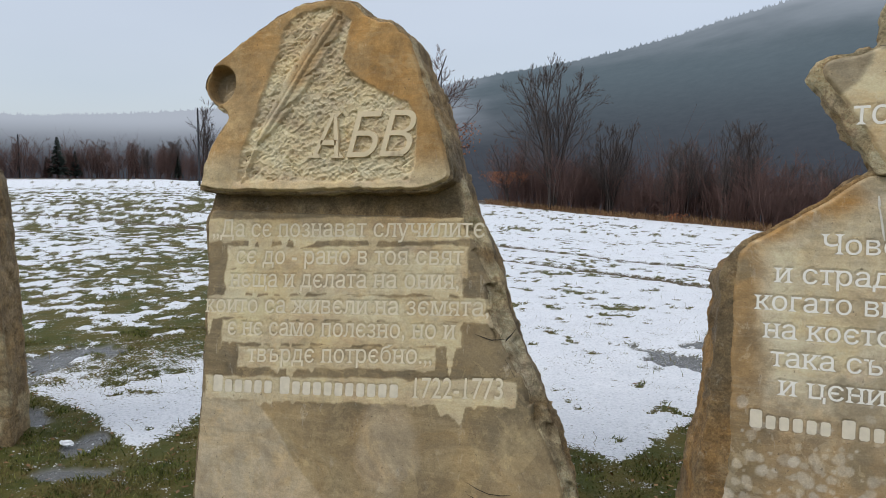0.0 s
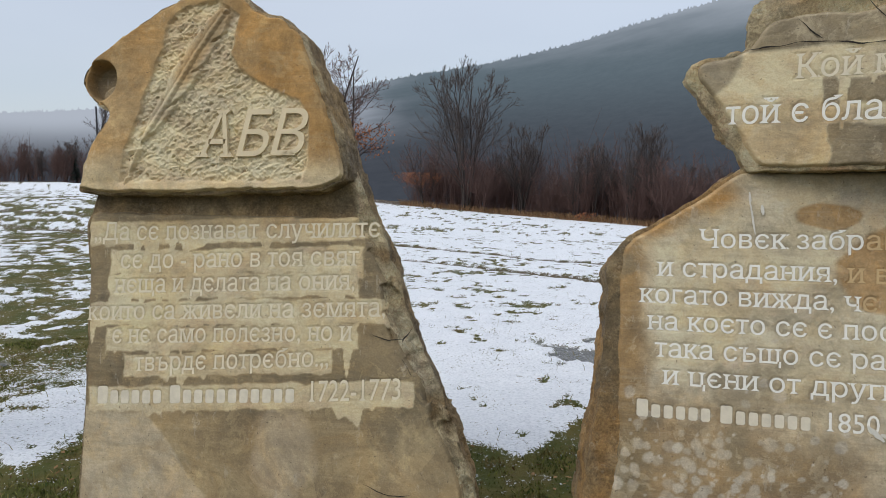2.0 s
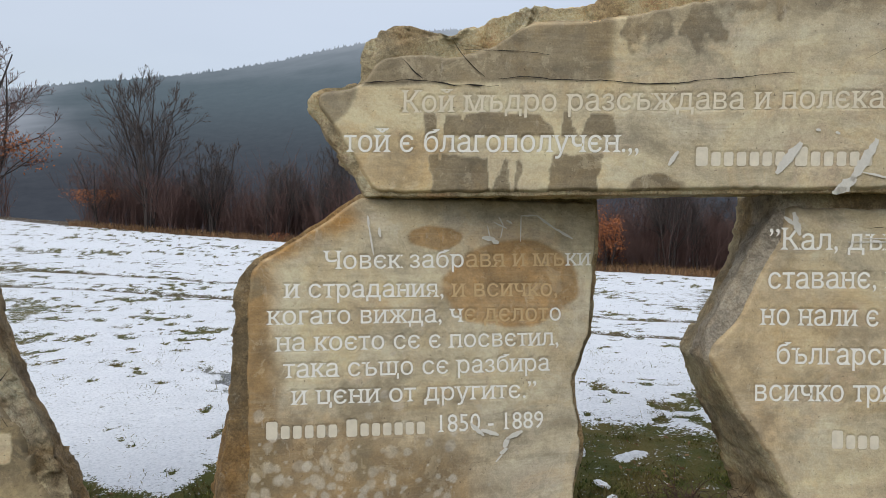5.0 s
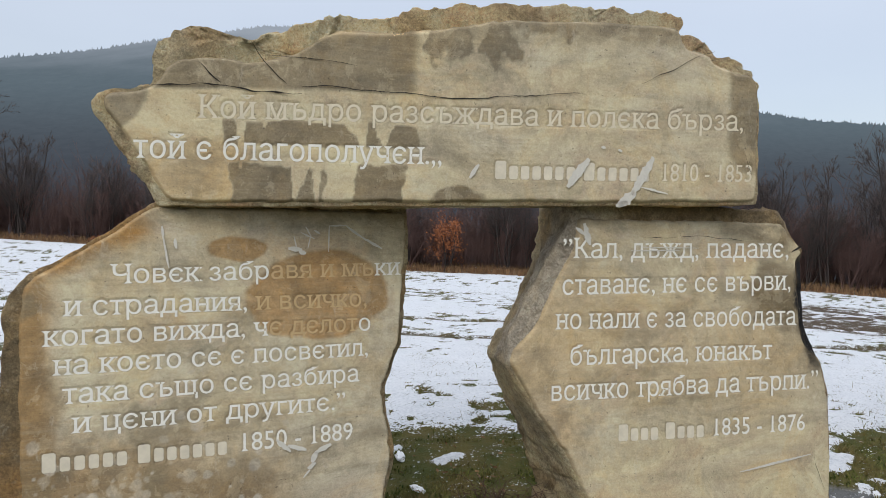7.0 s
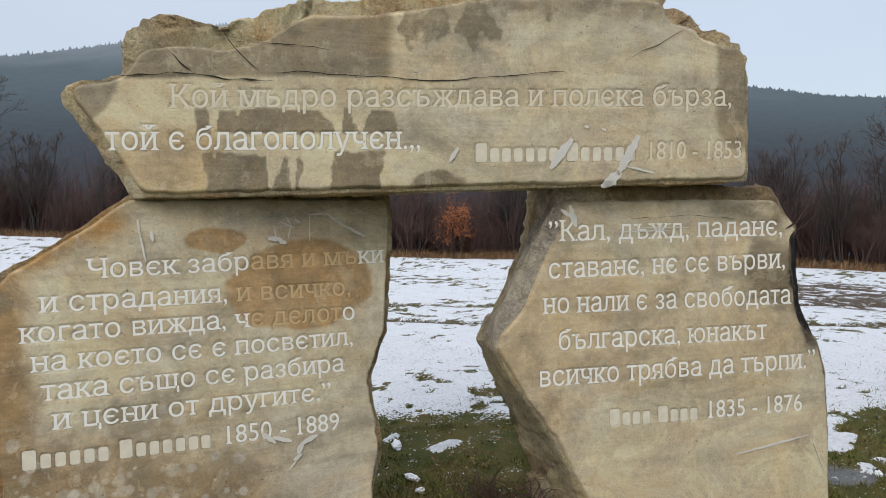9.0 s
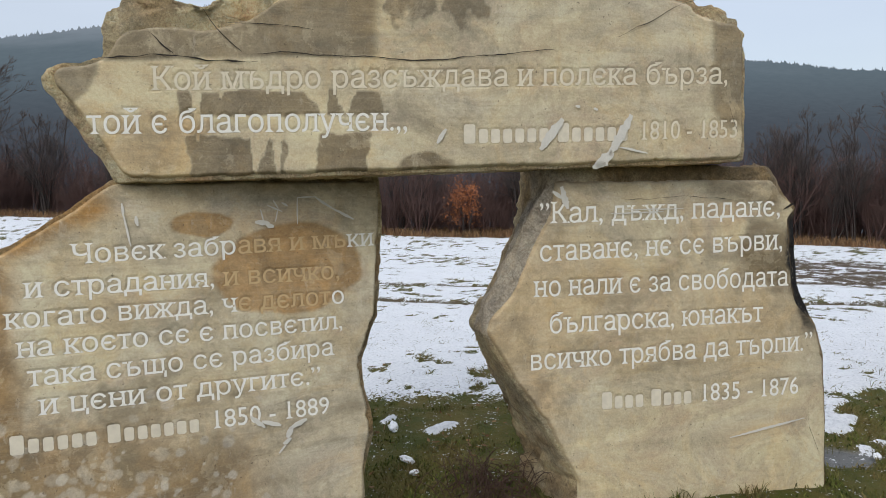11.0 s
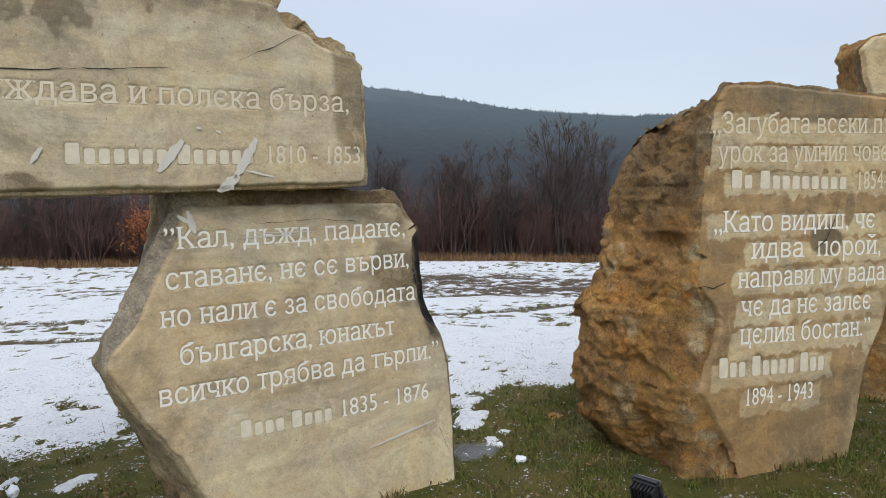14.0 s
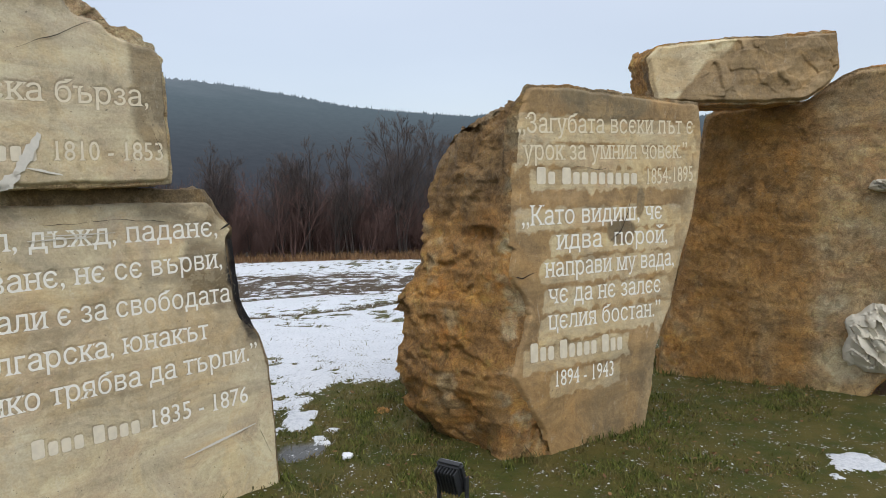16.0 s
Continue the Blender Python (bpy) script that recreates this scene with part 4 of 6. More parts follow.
LEAN_S = 0.05
scroll_out, scroll_c = -0.075, 1.37
panel = part("scroll_panel", rock_body(SCROLL, 0.2, 14, 0.012, 0.012, shear=LEAN_S, dent=lambda u, v: 0.11 * smooth(1.15, 0.9, np.hypot((u + 0.843) / 0.090, (v - 1.903) / 0.098))), STONE_RAW, stone_scroll, "carved stone scroll standing proud of the slab")
panel.location.y = scroll_out
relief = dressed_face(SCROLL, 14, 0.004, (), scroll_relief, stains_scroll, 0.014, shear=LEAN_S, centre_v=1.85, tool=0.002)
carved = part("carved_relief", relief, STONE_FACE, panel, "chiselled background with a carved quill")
for text, u0, v0, wide, high in (("А", -0.325, 1.535, 0.19, 0.215), ("Б", -0.12, 1.538, 0.165, 0.215), ("В", 0.045, 1.542, 0.17, 0.215)):
    p, f = text_mesh(text, 0.11)
    p[:, 0] += 0.22 * p[:, 1]
    x0, x1, y1 = p[:, 0].min(), p[:, 0].max(), p[:, 1].max()
    q = np.stack([u0 + (p[:, 0] - x0) / (x1 - x0) * wide, v0 + p[:, 1] / y1 * high], -1)
    n = len(q)
    sides = [(min(a, b), max(a, b)) for t in f.tolist() for a, b in ((t[0], t[1]), (t[1], t[2]), (t[2], t[0]))]
    rim = [e for e in sides if sides.count(e) == 1]
    top = np.stack([q[:, 0], np.full(n, -0.008) + LEAN_S * (q[:, 1] - 1.85), q[:, 1]], -1)
    low = top + [0, 0.034, 0]
    faces = f.tolist() + [[a, b, b + n, a + n] for a, b in rim]
    part("relief_letter", mesh_of("relief_letter", np.vstack([top, low]), faces, PALE, False), PALE, panel, "raised smooth stone letter")



# the broken slab that carries one end of the lintel
M2 = slab_pose(1.9690, 2.5410, -13.86, 8.29, -0.0329, 0.09, 1.0181, 1.0178)
S2 = (
    (-1.03, -0.2, 0.03), (-1.0, 0.30, 0.02), (-0.955, 0.60, 0.0), (-0.945, 0.78, 0.0), (-0.937, 0.96, 0.0), (-0.94, 1.10, 0.0), (-0.915, 1.165, -0.03), (-0.86, 1.235, -0.06),
    (-0.68, 1.34, -0.06), (-0.586, 1.40, -0.05), (-0.50, 1.468, -0.03), (-0.42, 1.52, 0.0), (0.675, 1.545, 0.0), (0.675, 1.392, 0.0), (0.658, 1.183, 0.0), (0.627, 0.90, 0.0),
    (0.582, 0.814, 0.0), (0.542, 0.702, 0.0), (0.545, 0.578, 0.0), (0.574, 0.465, 0.0), (0.578, 0.379, 0.0), (0.541, 0.259, 0.0), (0.50, 0.15, 0.0), (0.47, -0.2, 0.0))
T2 = [
    laid_line("Човек забравя и мъки", -0.586, 1.194, 0.626, 1.209, 0.058),
    laid_line("и страдания, и всичко,", -0.746, 1.077, 0.455, 1.071, 0.058),
    laid_line("когато вижда, че делото", -0.813, 0.968, 0.47, 0.962, 0.058),
    laid_line("на което се е посветил,", -0.779, 0.860, 0.455, 0.852, 0.058),
    laid_line("така също се разбира", -0.745, 0.752, 0.416, 0.741, 0.058),
    laid_line("и цени от другите.”", -0.717, 0.643, 0.346, 0.626, 0.058),
    laid_line((6, 7), -0.81, 0.510, -0.159, 0.496, 0.055),
    laid_line("1850 - 1889", -0.103, 0.500, 0.376, 0.493, 0.058)]
T2_MAT = [CUT] * 6 + [BAR_TONE, CUT]


def stains_2(u, v):
    ochre = np.maximum(blot(u, v, 0.235, 1.13, 0.30, 0.20, 101, 0.22, 0.05), blot(u, v, -0.11, 1.33, 0.125, 0.05, 102, 0.3, 0.1))
    rim = smooth(-0.70, -0.80, u + 0.10 * fbm(flat(u, v), 4, 4, 103) + 0.12 * smooth(1.0, 1.35, v))
    ochre = np.maximum(ochre * 0.8, 0.92 * rim)
    rim_top = smooth(0.10, 0.0, np.abs(v - (1.52 + 0.34 * (u + 0.42)) + 0.1) + 0.05 * fbm(flat(u, v), 8, 3, 104)) * smooth(-0.38, -0.5, u)
    lichen, dots = np.zeros_like(u), np.random.default_rng(105)
    warped = flat(u, v)
    wu, wv = u + 0.010 * fbm(warped, 30, 3, 105), v + 0.010 * fbm(warped + 9, 30, 3, 106)
    for _ in range(330):
        cu, cv = dots.normal(-0.52, 0.26), dots.normal(0.20, 0.20)
        size = 0.006 + 0.022 * dots.random() ** 2.5
        lichen = np.maximum(lichen, smooth(1.15, 0.85, np.hypot(wu - cu, wv - cv) / size) * dots.uniform(0.4, 1))
    pale = 0.38 * blot(u, v, -0.1, 1.0, 0.75, 0.42, 107, 0.7, 0.3) * (1 - ochre)
    low = 0.9 * blot(u, v, -0.5, 0.25, 0.65, 0.36, 108, 0.5, 0.3)
    # top: darker band just under the lintel and in the upper corner
    top = 0.55 * smooth(1.40, 1.50, v + 0.03 * fbm(flat(u, v), 6, 3, 109)) + 0.3 * smooth(0.45, 0.62, u + 0.15 * fbm(flat(u, v), 5, 3, 110)) * smooth(1.1, 1.4, v)
    return {"pale": np.clip(pale + 0.35 * smooth(0.1, 0.3, fbm(flat(u, v), 6, 5, 112)) * smooth(0.5, 0.8, v) * (1 - ochre), 0, 1), "ochre": np.maximum(np.maximum(ochre, rim_top), low * 0.8), "wet": np.clip(0.45 * rim + top + 0.6 * low + 0.5 * smooth(0.12, 0.3, fbm(flat(u, v), 4.5, 5, 111)) * smooth(0.2, -0.5, u) * smooth(1.35, 1.2, v), 0, 1), "lichen": lichen * 0.95}


stone_two = thing("standing_stone", M2, "broken sandstone slab with cut letters and ochre stains, under the lintel", "monument", "inscribed standing stones")
body2 = rock_body(S2, 0.45, 21, 0.024, 0.012, 520)
at = np.array([v.co[:] for v in body2.vertices])
attribute(body2, "ochre", 0.8 * smooth(-0.35, -0.55, at[:, 0] + 0.1 * fbm(at, 4, 4, 113)) * smooth(-0.5, 0.0, fbm(at, 6, 4, 114)))
part("body", body2, STONE_RAW, stone_two, "rough broken sandstone flanks")
face2 = [(max(u, -0.90) if v > 0.2 else u + 0.03, min(v, 1.52), 0) for u, v, _ in S2]
part("dressed_face", dressed_face(face2, 21, 0.0055, T2, None, stains_2, 0.022), STONE_GREY, stone_two, "greyish dressed face with stains")
inscribe(stone_two, T2, T2_MAT, 21, lambda u, v: blot(u, v, 0.235, 1.13, 0.30, 0.20, 101, 0.22, 0.05))
streaks(stone_two, [(0.287, 1.43, 0.37, 1.432, 0.008), (0.365, 1.43, 0.445, 1.375, 0.012), (0.44, 1.38, 0.533, 1.329, 0.013), (0.288, 1.43, 0.283, 1.315, 0.007), (-0.397, 1.42, -0.394, 1.37, 0.010), (-0.395, 1.38, -0.373, 1.252, 0.009), (-0.35, 1.37, -0.344, 1.33, 0.014), (0.105, 1.33, 0.165, 1.325, 0.022), (0.15, 1.318, 0.182, 1.309, 0.022), (0.131, 1.383, 0.141, 1.333, 0.006), (0.184, 1.422, 0.204, 1.385, 0.008), (0.204, 1.385, 0.190, 1.33, 0.006), (0.16, 1.40, 0.22, 1.372, 0.007), (0.22, 1.41, 0.245, 1.395, 0.010), (0.04, 0.53, 0.10, 0.475, 0.018), (0.087, 0.502, 0.165, 0.473, 0.02), (0.20, 0.455, 0.275, 0.485, 0.022), (0.21, 0.46, 0.187, 0.42, 0.026), (0.17, 0.395, 0.205, 0.415, 0.018), (0.15, 0.36, 0.18, 0.39, 0.010)])

# the lintel
M3 = slab_pose(2.9825, 1.9483, -30.57, 1.31, -0.0036, 0.27, 0.9775, 0.9988)
L1 = (
    (-1.675, 1.480, 0.0), (-1.76, 1.613, 0.0), (-1.85, 1.75, 0.0), (-1.942, 1.869, -0.02), (-1.90, 1.921, -0.02), (-1.705, 1.955, 0), (-1.69, 2.10, 0), (-1.62, 2.19, 0), (-1.494, 2.205, 0),
    (-1.41, 2.168, 0), (-1.334, 2.168, 0), (-1.16, 2.21, 0), (-1.0, 2.285, 0), (-0.844, 2.28, 0), (-0.658, 2.33, 0), (-0.56, 2.363, 0), (-0.243, 2.387, 0), (0.013, 2.400, 0),
    (0.415, 2.415, 0), (0.52, 2.415, 0), (0.60, 2.40, 0), (0.617, 2.37, 0), (0.60, 2.325, 0), (0.66, 2.315, 0), (0.755, 2.297, 0), (0.77, 2.26, 0), (0.80, 2.242, 0), (0.865, 2.242, 0), (0.91, 2.214, 0), (0.915, 2.186, 0), (0.965, 2.18, 0), (1.005, 2.12, 0), (1.02, 1.571, 0), (0.172, 1.538, 0), (-0.74, 1.509, 0), (-1.288, 1.49, 0))
T3 = [
    laid_line("Кой мъдро разсъждава и полека бърза,", -1.52, 1.836, 0.916, 1.905, 0.070),
    laid_line("той е благополучен.„", -1.764, 1.666, -0.504, 1.692, 0.072),
    laid_line((7, 6), -0.264, 1.640, 0.459, 1.657, 0.062),
    laid_line("1810 - 1853", 0.521, 1.662, 0.972, 1.675, 0.062)]


def stains_3(u, v):
    p = flat(u, v)
    n = fbm(p, 5, 4, 121)
    left = smooth(-0.60, -0.66, u + 0.02 * n)
    band = left * smooth(1.945, 1.965, v - 0.035 * (u + 1.5) + 0.012 * n)
    under = wash(u, v, -1.42, -0.60, 1.735, 1.835, 122, 0.016, 0.0, 0.02, 0.10)
    low = wash(u, v, -1.38, -1.0, 1.47, 1.655, 123, 0.03, 0.0, 0.0, 0.09)
    low2 = np.maximum(wash(u, v, -0.87, -0.66, 1.47, 1.68, 124, 0.03, 0.0, 0.0, 0.04), blot(u, v, -0.42, 1.55, 0.11, 0.05, 130, 0.5, 0.1))
    corner = blot(u, v, -1.86, 1.92, 0.16, 0.13, 125, 0.3, 0.1)
    right = blot(u, v, 0.95, 2.1, 0.13, 0.32, 126, 0.5, 0.15)
    tops = smooth(2.20, 2.32, v + 0.06 * fbm(p, 7, 4, 127)) * blot(u, v, -0.05, 2.36, 0.65, 0.2, 128, 0.9, 0.1)
    drip = np.maximum.reduce([blot(u, v, -0.47, 2.24, 0.10, 0.13, 134, 1.1, 0.10), blot(u, v, -0.27, 2.27, 0.09, 0.14, 135, 1.1, 0.10), blot(u, v, -0.08, 2.32, 0.12, 0.13, 136, 1.1, 0.10)])
    wet = np.maximum.reduce([0.9 * band, 0.85 * drip, under, low, low2, 0.8 * corner, 0.85 * right, 0.75 * tops])
    glow = blot(u, v, -1.5, 1.62, 0.22, 0.14, 129, 0.5, 0.3)
    pale = np.clip((0.65 * left + 0.42) * (1 - wet) + 0.2 * n, 0, 1)
    broken = smooth(2.12, 2.22, v + 0.05 * n - 0.10 * (u + 1.5)) * smooth(-0.55, -0.75, u)
    return {"pale": pale * (1 - broken), "wet": wet * 0.9 * (1 - broken), "ochre": np.maximum(0.45 * glow * (1 - wet), 0.45 * broken)}


lintel = thing("stone_lintel", M3, "long ragged sandstone lintel with cut letters resting on two slabs", "monument", "inscribed standing stones")
body_l = rock_body(L1, 0.5, 31, 0.034, 0.012, 620, (-0.45, 1.93), rag=lambda u, v: 0.005 + 0.02 * np.maximum(smooth(1.98, 2.1, v), 0.3 * smooth(-1.55, -1.68, u)), chips=lambda u, v: smooth(2.02, 2.10, v) * smooth(-0.4, -0.6, u) + 0.7 * smooth(0.5, 0.6, u) * smooth(2.12, 2.2, v) + 0.25 * smooth(-1.6, -1.7, u - 0.4 * (v - 1.5)), crush=(4.5, 0.030, 0.006))
at = np.array([v.co[:] for v in body_l.vertices])
body_l.attributes["wet"].data.foreach_set("value", (0.35 * smooth(0.15, 0.34, fbm(at, 5, 5, 132))).astype(np.float32))
body_l.attributes["pale"].data.foreach_set("value", (0.8 * smooth(-0.2, 0.2, fbm(at, 6, 5, 133))).astype(np.float32))
part("body", body_l, STONE_CREAM, lintel, "rough broken sandstone")
face3 = [(u + (0.04 if u < -1.6 and v < 1.9 else 0), v - ((0.07 + 0.03 * math.sin(9 * u) if u > -1.42 else 0.11) if u < -0.5 and v > 2.05 else 0.05 if v > 2.19 else 0), 0) for u, v, _ in L1]
part("dressed_face", dressed_face(face3, 31, 0.0062, T3, None, stains_3, 0.016), STONE_GREY, lintel, "dressed face with damp stains and runs")
inscribe(lintel, T3, [CUT_TAN, CUT, BAR_TONE, CUT_TAN], 31)
streaks(lintel, [(0.066, 1.618, 0.165, 1.745, 0.042), (0.315, 1.545, 0.39, 1.61, 0.050), (0.375, 1.595, 0.473, 1.765, 0.042), (0.30, 1.545, 0.36, 1.56, 0.03), (-0.38, 1.64, -0.34, 1.70, 0.02), (0.42, 1.63, 0.55, 1.605, 0.010), (0.22, 1.80, 0.24, 1.795, 0.012), (0.30, 1.79, 0.32, 1.785, 0.012)])
cracks(lintel, [(((-1.70, 1.957), (-1.5, 1.972), (-1.30, 1.952), (-1.1, 1.955)), 0.008), (((-1.1, 1.985), (-0.8, 1.99), (-0.55, 1.975), (-0.36, 1.97), (-0.2, 2.0), (0.0, 2.02), (0.12, 2.03)), 0.005), (((-1.32, 2.16), (-1.24, 2.06), (-1.16, 1.99)), 0.005), (((-1.25, 2.105), (-1.0, 2.10), (-0.88, 2.085)), 0.004), (((0.75, 2.25), (0.55, 2.16), (0.4, 2.09)), 0.004), (((0.93, 1.80), (0.97, 1.70)), 0.004), (((0.86, 1.70), (0.88, 1.60)), 0.004), (((-1.52, 2.05), (-1.43, 1.98)), 0.007)])

# the slab under the other end
M4 = slab_pose(3.7008, 1.6065, -28.46, 4.17, 0.0206, -0.27, 0.9672, 0.9846)
S3 = (
    (-0.56, -0.2, 0.10), (-0.56, 0.11, 0.08), (-0.675, 0.36, 0.06), (-0.846, 0.60, 0.02), (-0.975, 0.81, -0.05), (-0.95, 0.94, -0.10), (-0.77, 1.265, -0.08), (-0.665, 1.45, -0.04),
    (-0.64, 1.555, 0.0), (0.483, 1.545, 0.0), (0.56, 1.415, 0.0), (0.613, 1.345, 0.0), (0.628, 1.19, 0.0), (0.646, 0.965, 0.0), (0.722, 0.78, 0.0), (0.768, 0.622, 0.0), (0.774, 0.453, 0.0), (0.783, 0.283, 0.0), (0.789, -0.2, 0.0))
T4 = [
    laid_line("”Кал, дъжд, падане,", -0.70, 1.297, 0.509, 1.309, 0.072),
    laid_line("ставане, не се върви,", -0.702, 1.127, 0.522, 1.150, 0.072),
    laid_line("но нали е за свободата", -0.737, 0.968, 0.559, 0.975, 0.072),
    laid_line("българска, юнакът", -0.658, 0.800, 0.419, 0.808, 0.072),
    laid_line("всичко трябва да търпи.”", -0.751, 0.637, 0.687, 0.657, 0.072),
    laid_line((4, 4), -0.409, 0.437, 0.043, 0.437, 0.062),
    laid_line("1835 - 1876", 0.097, 0.442, 0.611, 0.449, 0.066)]


def stains_4(u, v):
    p = flat(u, v)
    n = fbm(p, 3, 4, 141)
    soot = np.maximum(blot(u, v, 0.615, 1.13, 0.07, 0.18, 142, 0.5, 0.2), 0.85 * blot(u, v, 0.67, 0.90, 0.06, 0.15, 143, 0.5, 0.2))
    dark = np.maximum(1.0 * blot(u, v, 0.47, 1.10, 0.22, 0.16, 144, 0.7, 0.3), 0.8 * blot(u, v, 0.35, 1.47, 0.25, 0.10, 145, 0.7, 0.25))
    # a darker strip along the top of the face, below the lintel
    dark = np.maximum(dark, 0.45 * smooth(1.42, 1.5, v + 0.02 * n))
    layers = 0.35 * smooth(0.1, 0.35, fbm(p * [1, 1, 5], 1.6, 4, 146))
    return {"pale": np.clip(0.42 + 0.3 * n + 0.35 * smooth(0.55, 0.2, v), 0, 1) * (1 - dark), "wet": np.clip(0.85 * dark + layers * 0.5, 0, 1), "ochre": 0.38 * smooth(-0.52, -0.78, u + 0.15 * n) + 0.25 * blot(u, v, 0.0, 0.85, 0.7, 0.3, 147, 0.8, 0.4), "soot": soot}


LEFT3 = ((-0.2, 0.11, 0.36, 0.60, 0.81, 0.94, 1.265, 1.45, 1.56), (-0.56, -0.56, -0.675, -0.846, -0.975, -0.95, -0.77, -0.665, -0.64))
RIGHT3 = ((0.28, 0.45, 0.62, 0.78, 0.965, 1.19, 1.345, 1.415, 1.55), (0.783, 0.774, 0.768, 0.722, 0.646, 0.628, 0.613, 0.56, 0.483))


def rim_3(u, v):
    """Inside the worn strip along one edge and the burnt notch in the other."""
    n = fbm(flat(u, v), 7, 4, 151)
    left = 0.02 + 0.07 * smooth(0.84, 0.98, v) * smooth(1.56, 1.3, v) + 0.02 * n
    right = 0.012 + 0.055 * smooth(0.76, 0.9, v) * smooth(1.36, 1.28, v) + 0.03 * smooth(1.34, 1.42, v) + 0.012 * n
    return np.minimum(u - np.interp(v, *LEFT3) - left, np.interp(v, *RIGHT3) - u - right)


def bevel_3(u, v):
    d = rim_3(u, v)
    return smooth(0.0, -0.02, d) * (0.006 + 0.5 * np.clip(-d, 0, 0.12) + 0.008 * facets(flat(u, v), 6, 155))


stone_three = thing("standing_stone", M4, "angular sandstone slab with pale letters and soot marks, under the lintel", "monument", "inscribed standing stones")
body3 = rock_body(S3, 0.45, 41, 0.024, 0.012, 520, bevel=bevel_3)
at = np.array([v.co[:] for v in body3.vertices])
attribute(body3, "soot", smooth(0.52, 0.60, at[:, 0] + 0.05 * fbm(at, 6, 3, 148)) * smooth(1.36, 1.28, at[:, 2]) * smooth(0.76, 0.84, at[:, 2]))
body3.attributes["wet"].data.foreach_set("value", (0.5 * smooth(0.15, 0.4, fbm(at, 3, 5, 149))).astype(np.float32))
body3.attributes["pale"].data.foreach_set("value", (0.75 * smooth(-0.3, -0.5, at[:, 0]) * smooth(-0.25, 0.15, fbm(at, 4, 5, 150))).astype(np.float32))
attribute(body3, "lichen", 0.9 * smooth(-0.45, -0.6, at[:, 0]) * smooth(0.74, 0.86, at[:, 2] + 0.04 * fbm(at, 8, 3, 159)) * smooth(0.34, 0.22, at[:, 1]))
part("body", body3, STONE_RAW, stone_three, "rough broken sandstone flanks")
part("dressed_face", dressed_face([(u, min(v, 1.50), f) for u, v, f in S3], 41, 0.0055, T4, None, stains_4, 0.022, limit=rim_3), STONE_GREY, stone_three, "dressed face, layered buff and grey")
inscribe(stone_three, T4, [CUT] * 5 + [BAR_TONE, CUT], 41)
streaks(stone_three, [(0.24, 0.262, 0.64, 0.33, 0.012), (-0.36, 1.335, -0.1, 1.34, 0.006), (-0.30, 1.352, 0.0, 1.352, 0.005), (-0.60, 1.46, -0.57, 1.36, 0.03), (-0.64, 1.44, -0.6, 1.41, 0.02)])
cracks(stone_three, [(((-0.3, 1.40), (0.0, 1.405), (0.3, 1.39)), 0.003), (((0.66, 0.42), (0.67, 0.28), (0.72, 0.16)), 0.005), (((0.52, 1.34), (0.58, 1.37)), 0.014)])

# the broad boulder slab
M5 = slab_pose(5.1829, -0.1977, -40.85, 1.20, 0.0016, -0.00, 1.0082, 0.9949)
S4 = (
    (-0.42, -0.25, -0.10), (-0.42, 0.02, 0.0), (-0.45, 0.2, 0.14), (-0.47, 0.40, 0.23), (-0.485, 0.55, 0.22), (-0.50, 0.72, 0.15), (-0.49, 0.9, 0.09), (-0.485, 1.03, 0.06), (-0.45, 1.27, 0.03), (-0.432, 1.5, -0.04), (-0.432, 1.64, -0.10), (-0.41, 1.94, -0.24), (-0.30, 2.11, -0.24),
    (-0.02, 2.125, -0.16), (0.35, 2.119, -0.08), (0.869, 2.105, 0.0), (1.216, 2.107, 0.0), (1.245, 1.88, 0.0), (1.206, 1.54, 0.0), (1.129, 1.28, 0.0), (1.01, 1.02, 0.0), (0.925, 0.766, 0.0), (0.79, 0.52, 0.0), (0.735, 0.234, 0.0), (0.67, -0.03, 0.0), (0.66, -0.25, 0.0))
T5 = [
    laid_line("„Загубата всеки път е", -0.38, 1.838, 1.127, 1.890, 0.085),
    laid_line("урок за умния човек.”", -0.355, 1.690, 1.068, 1.729, 0.085),
    laid_line((2, 9), -0.25, 1.56, 0.572, 1.556, 0.075),
    laid_line("1854-1895", 0.661, 1.556, 1.128, 1.580, 0.080),
    laid_line("„Като видиш, че", -0.361, 1.331, 0.812, 1.336, 0.085),
    laid_line("идва  порой,", -0.111, 1.187, 0.868, 1.182, 0.085),
    laid_line("направи му вада,", -0.20, 1.033, 0.936, 1.028, 0.085),
    laid_line("че да не залее", -0.177, 0.881, 0.801, 0.863, 0.085),
    laid_line("целия бостан.”", -0.179, 0.731, 0.80, 0.709, 0.085),
    laid_line((3, 5, 3), -0.309, 0.562, 0.438, 0.537, 0.085),
    laid_line("1894 - 1943", -0.123, 0.394, 0.361, 0.385, 0.075)]


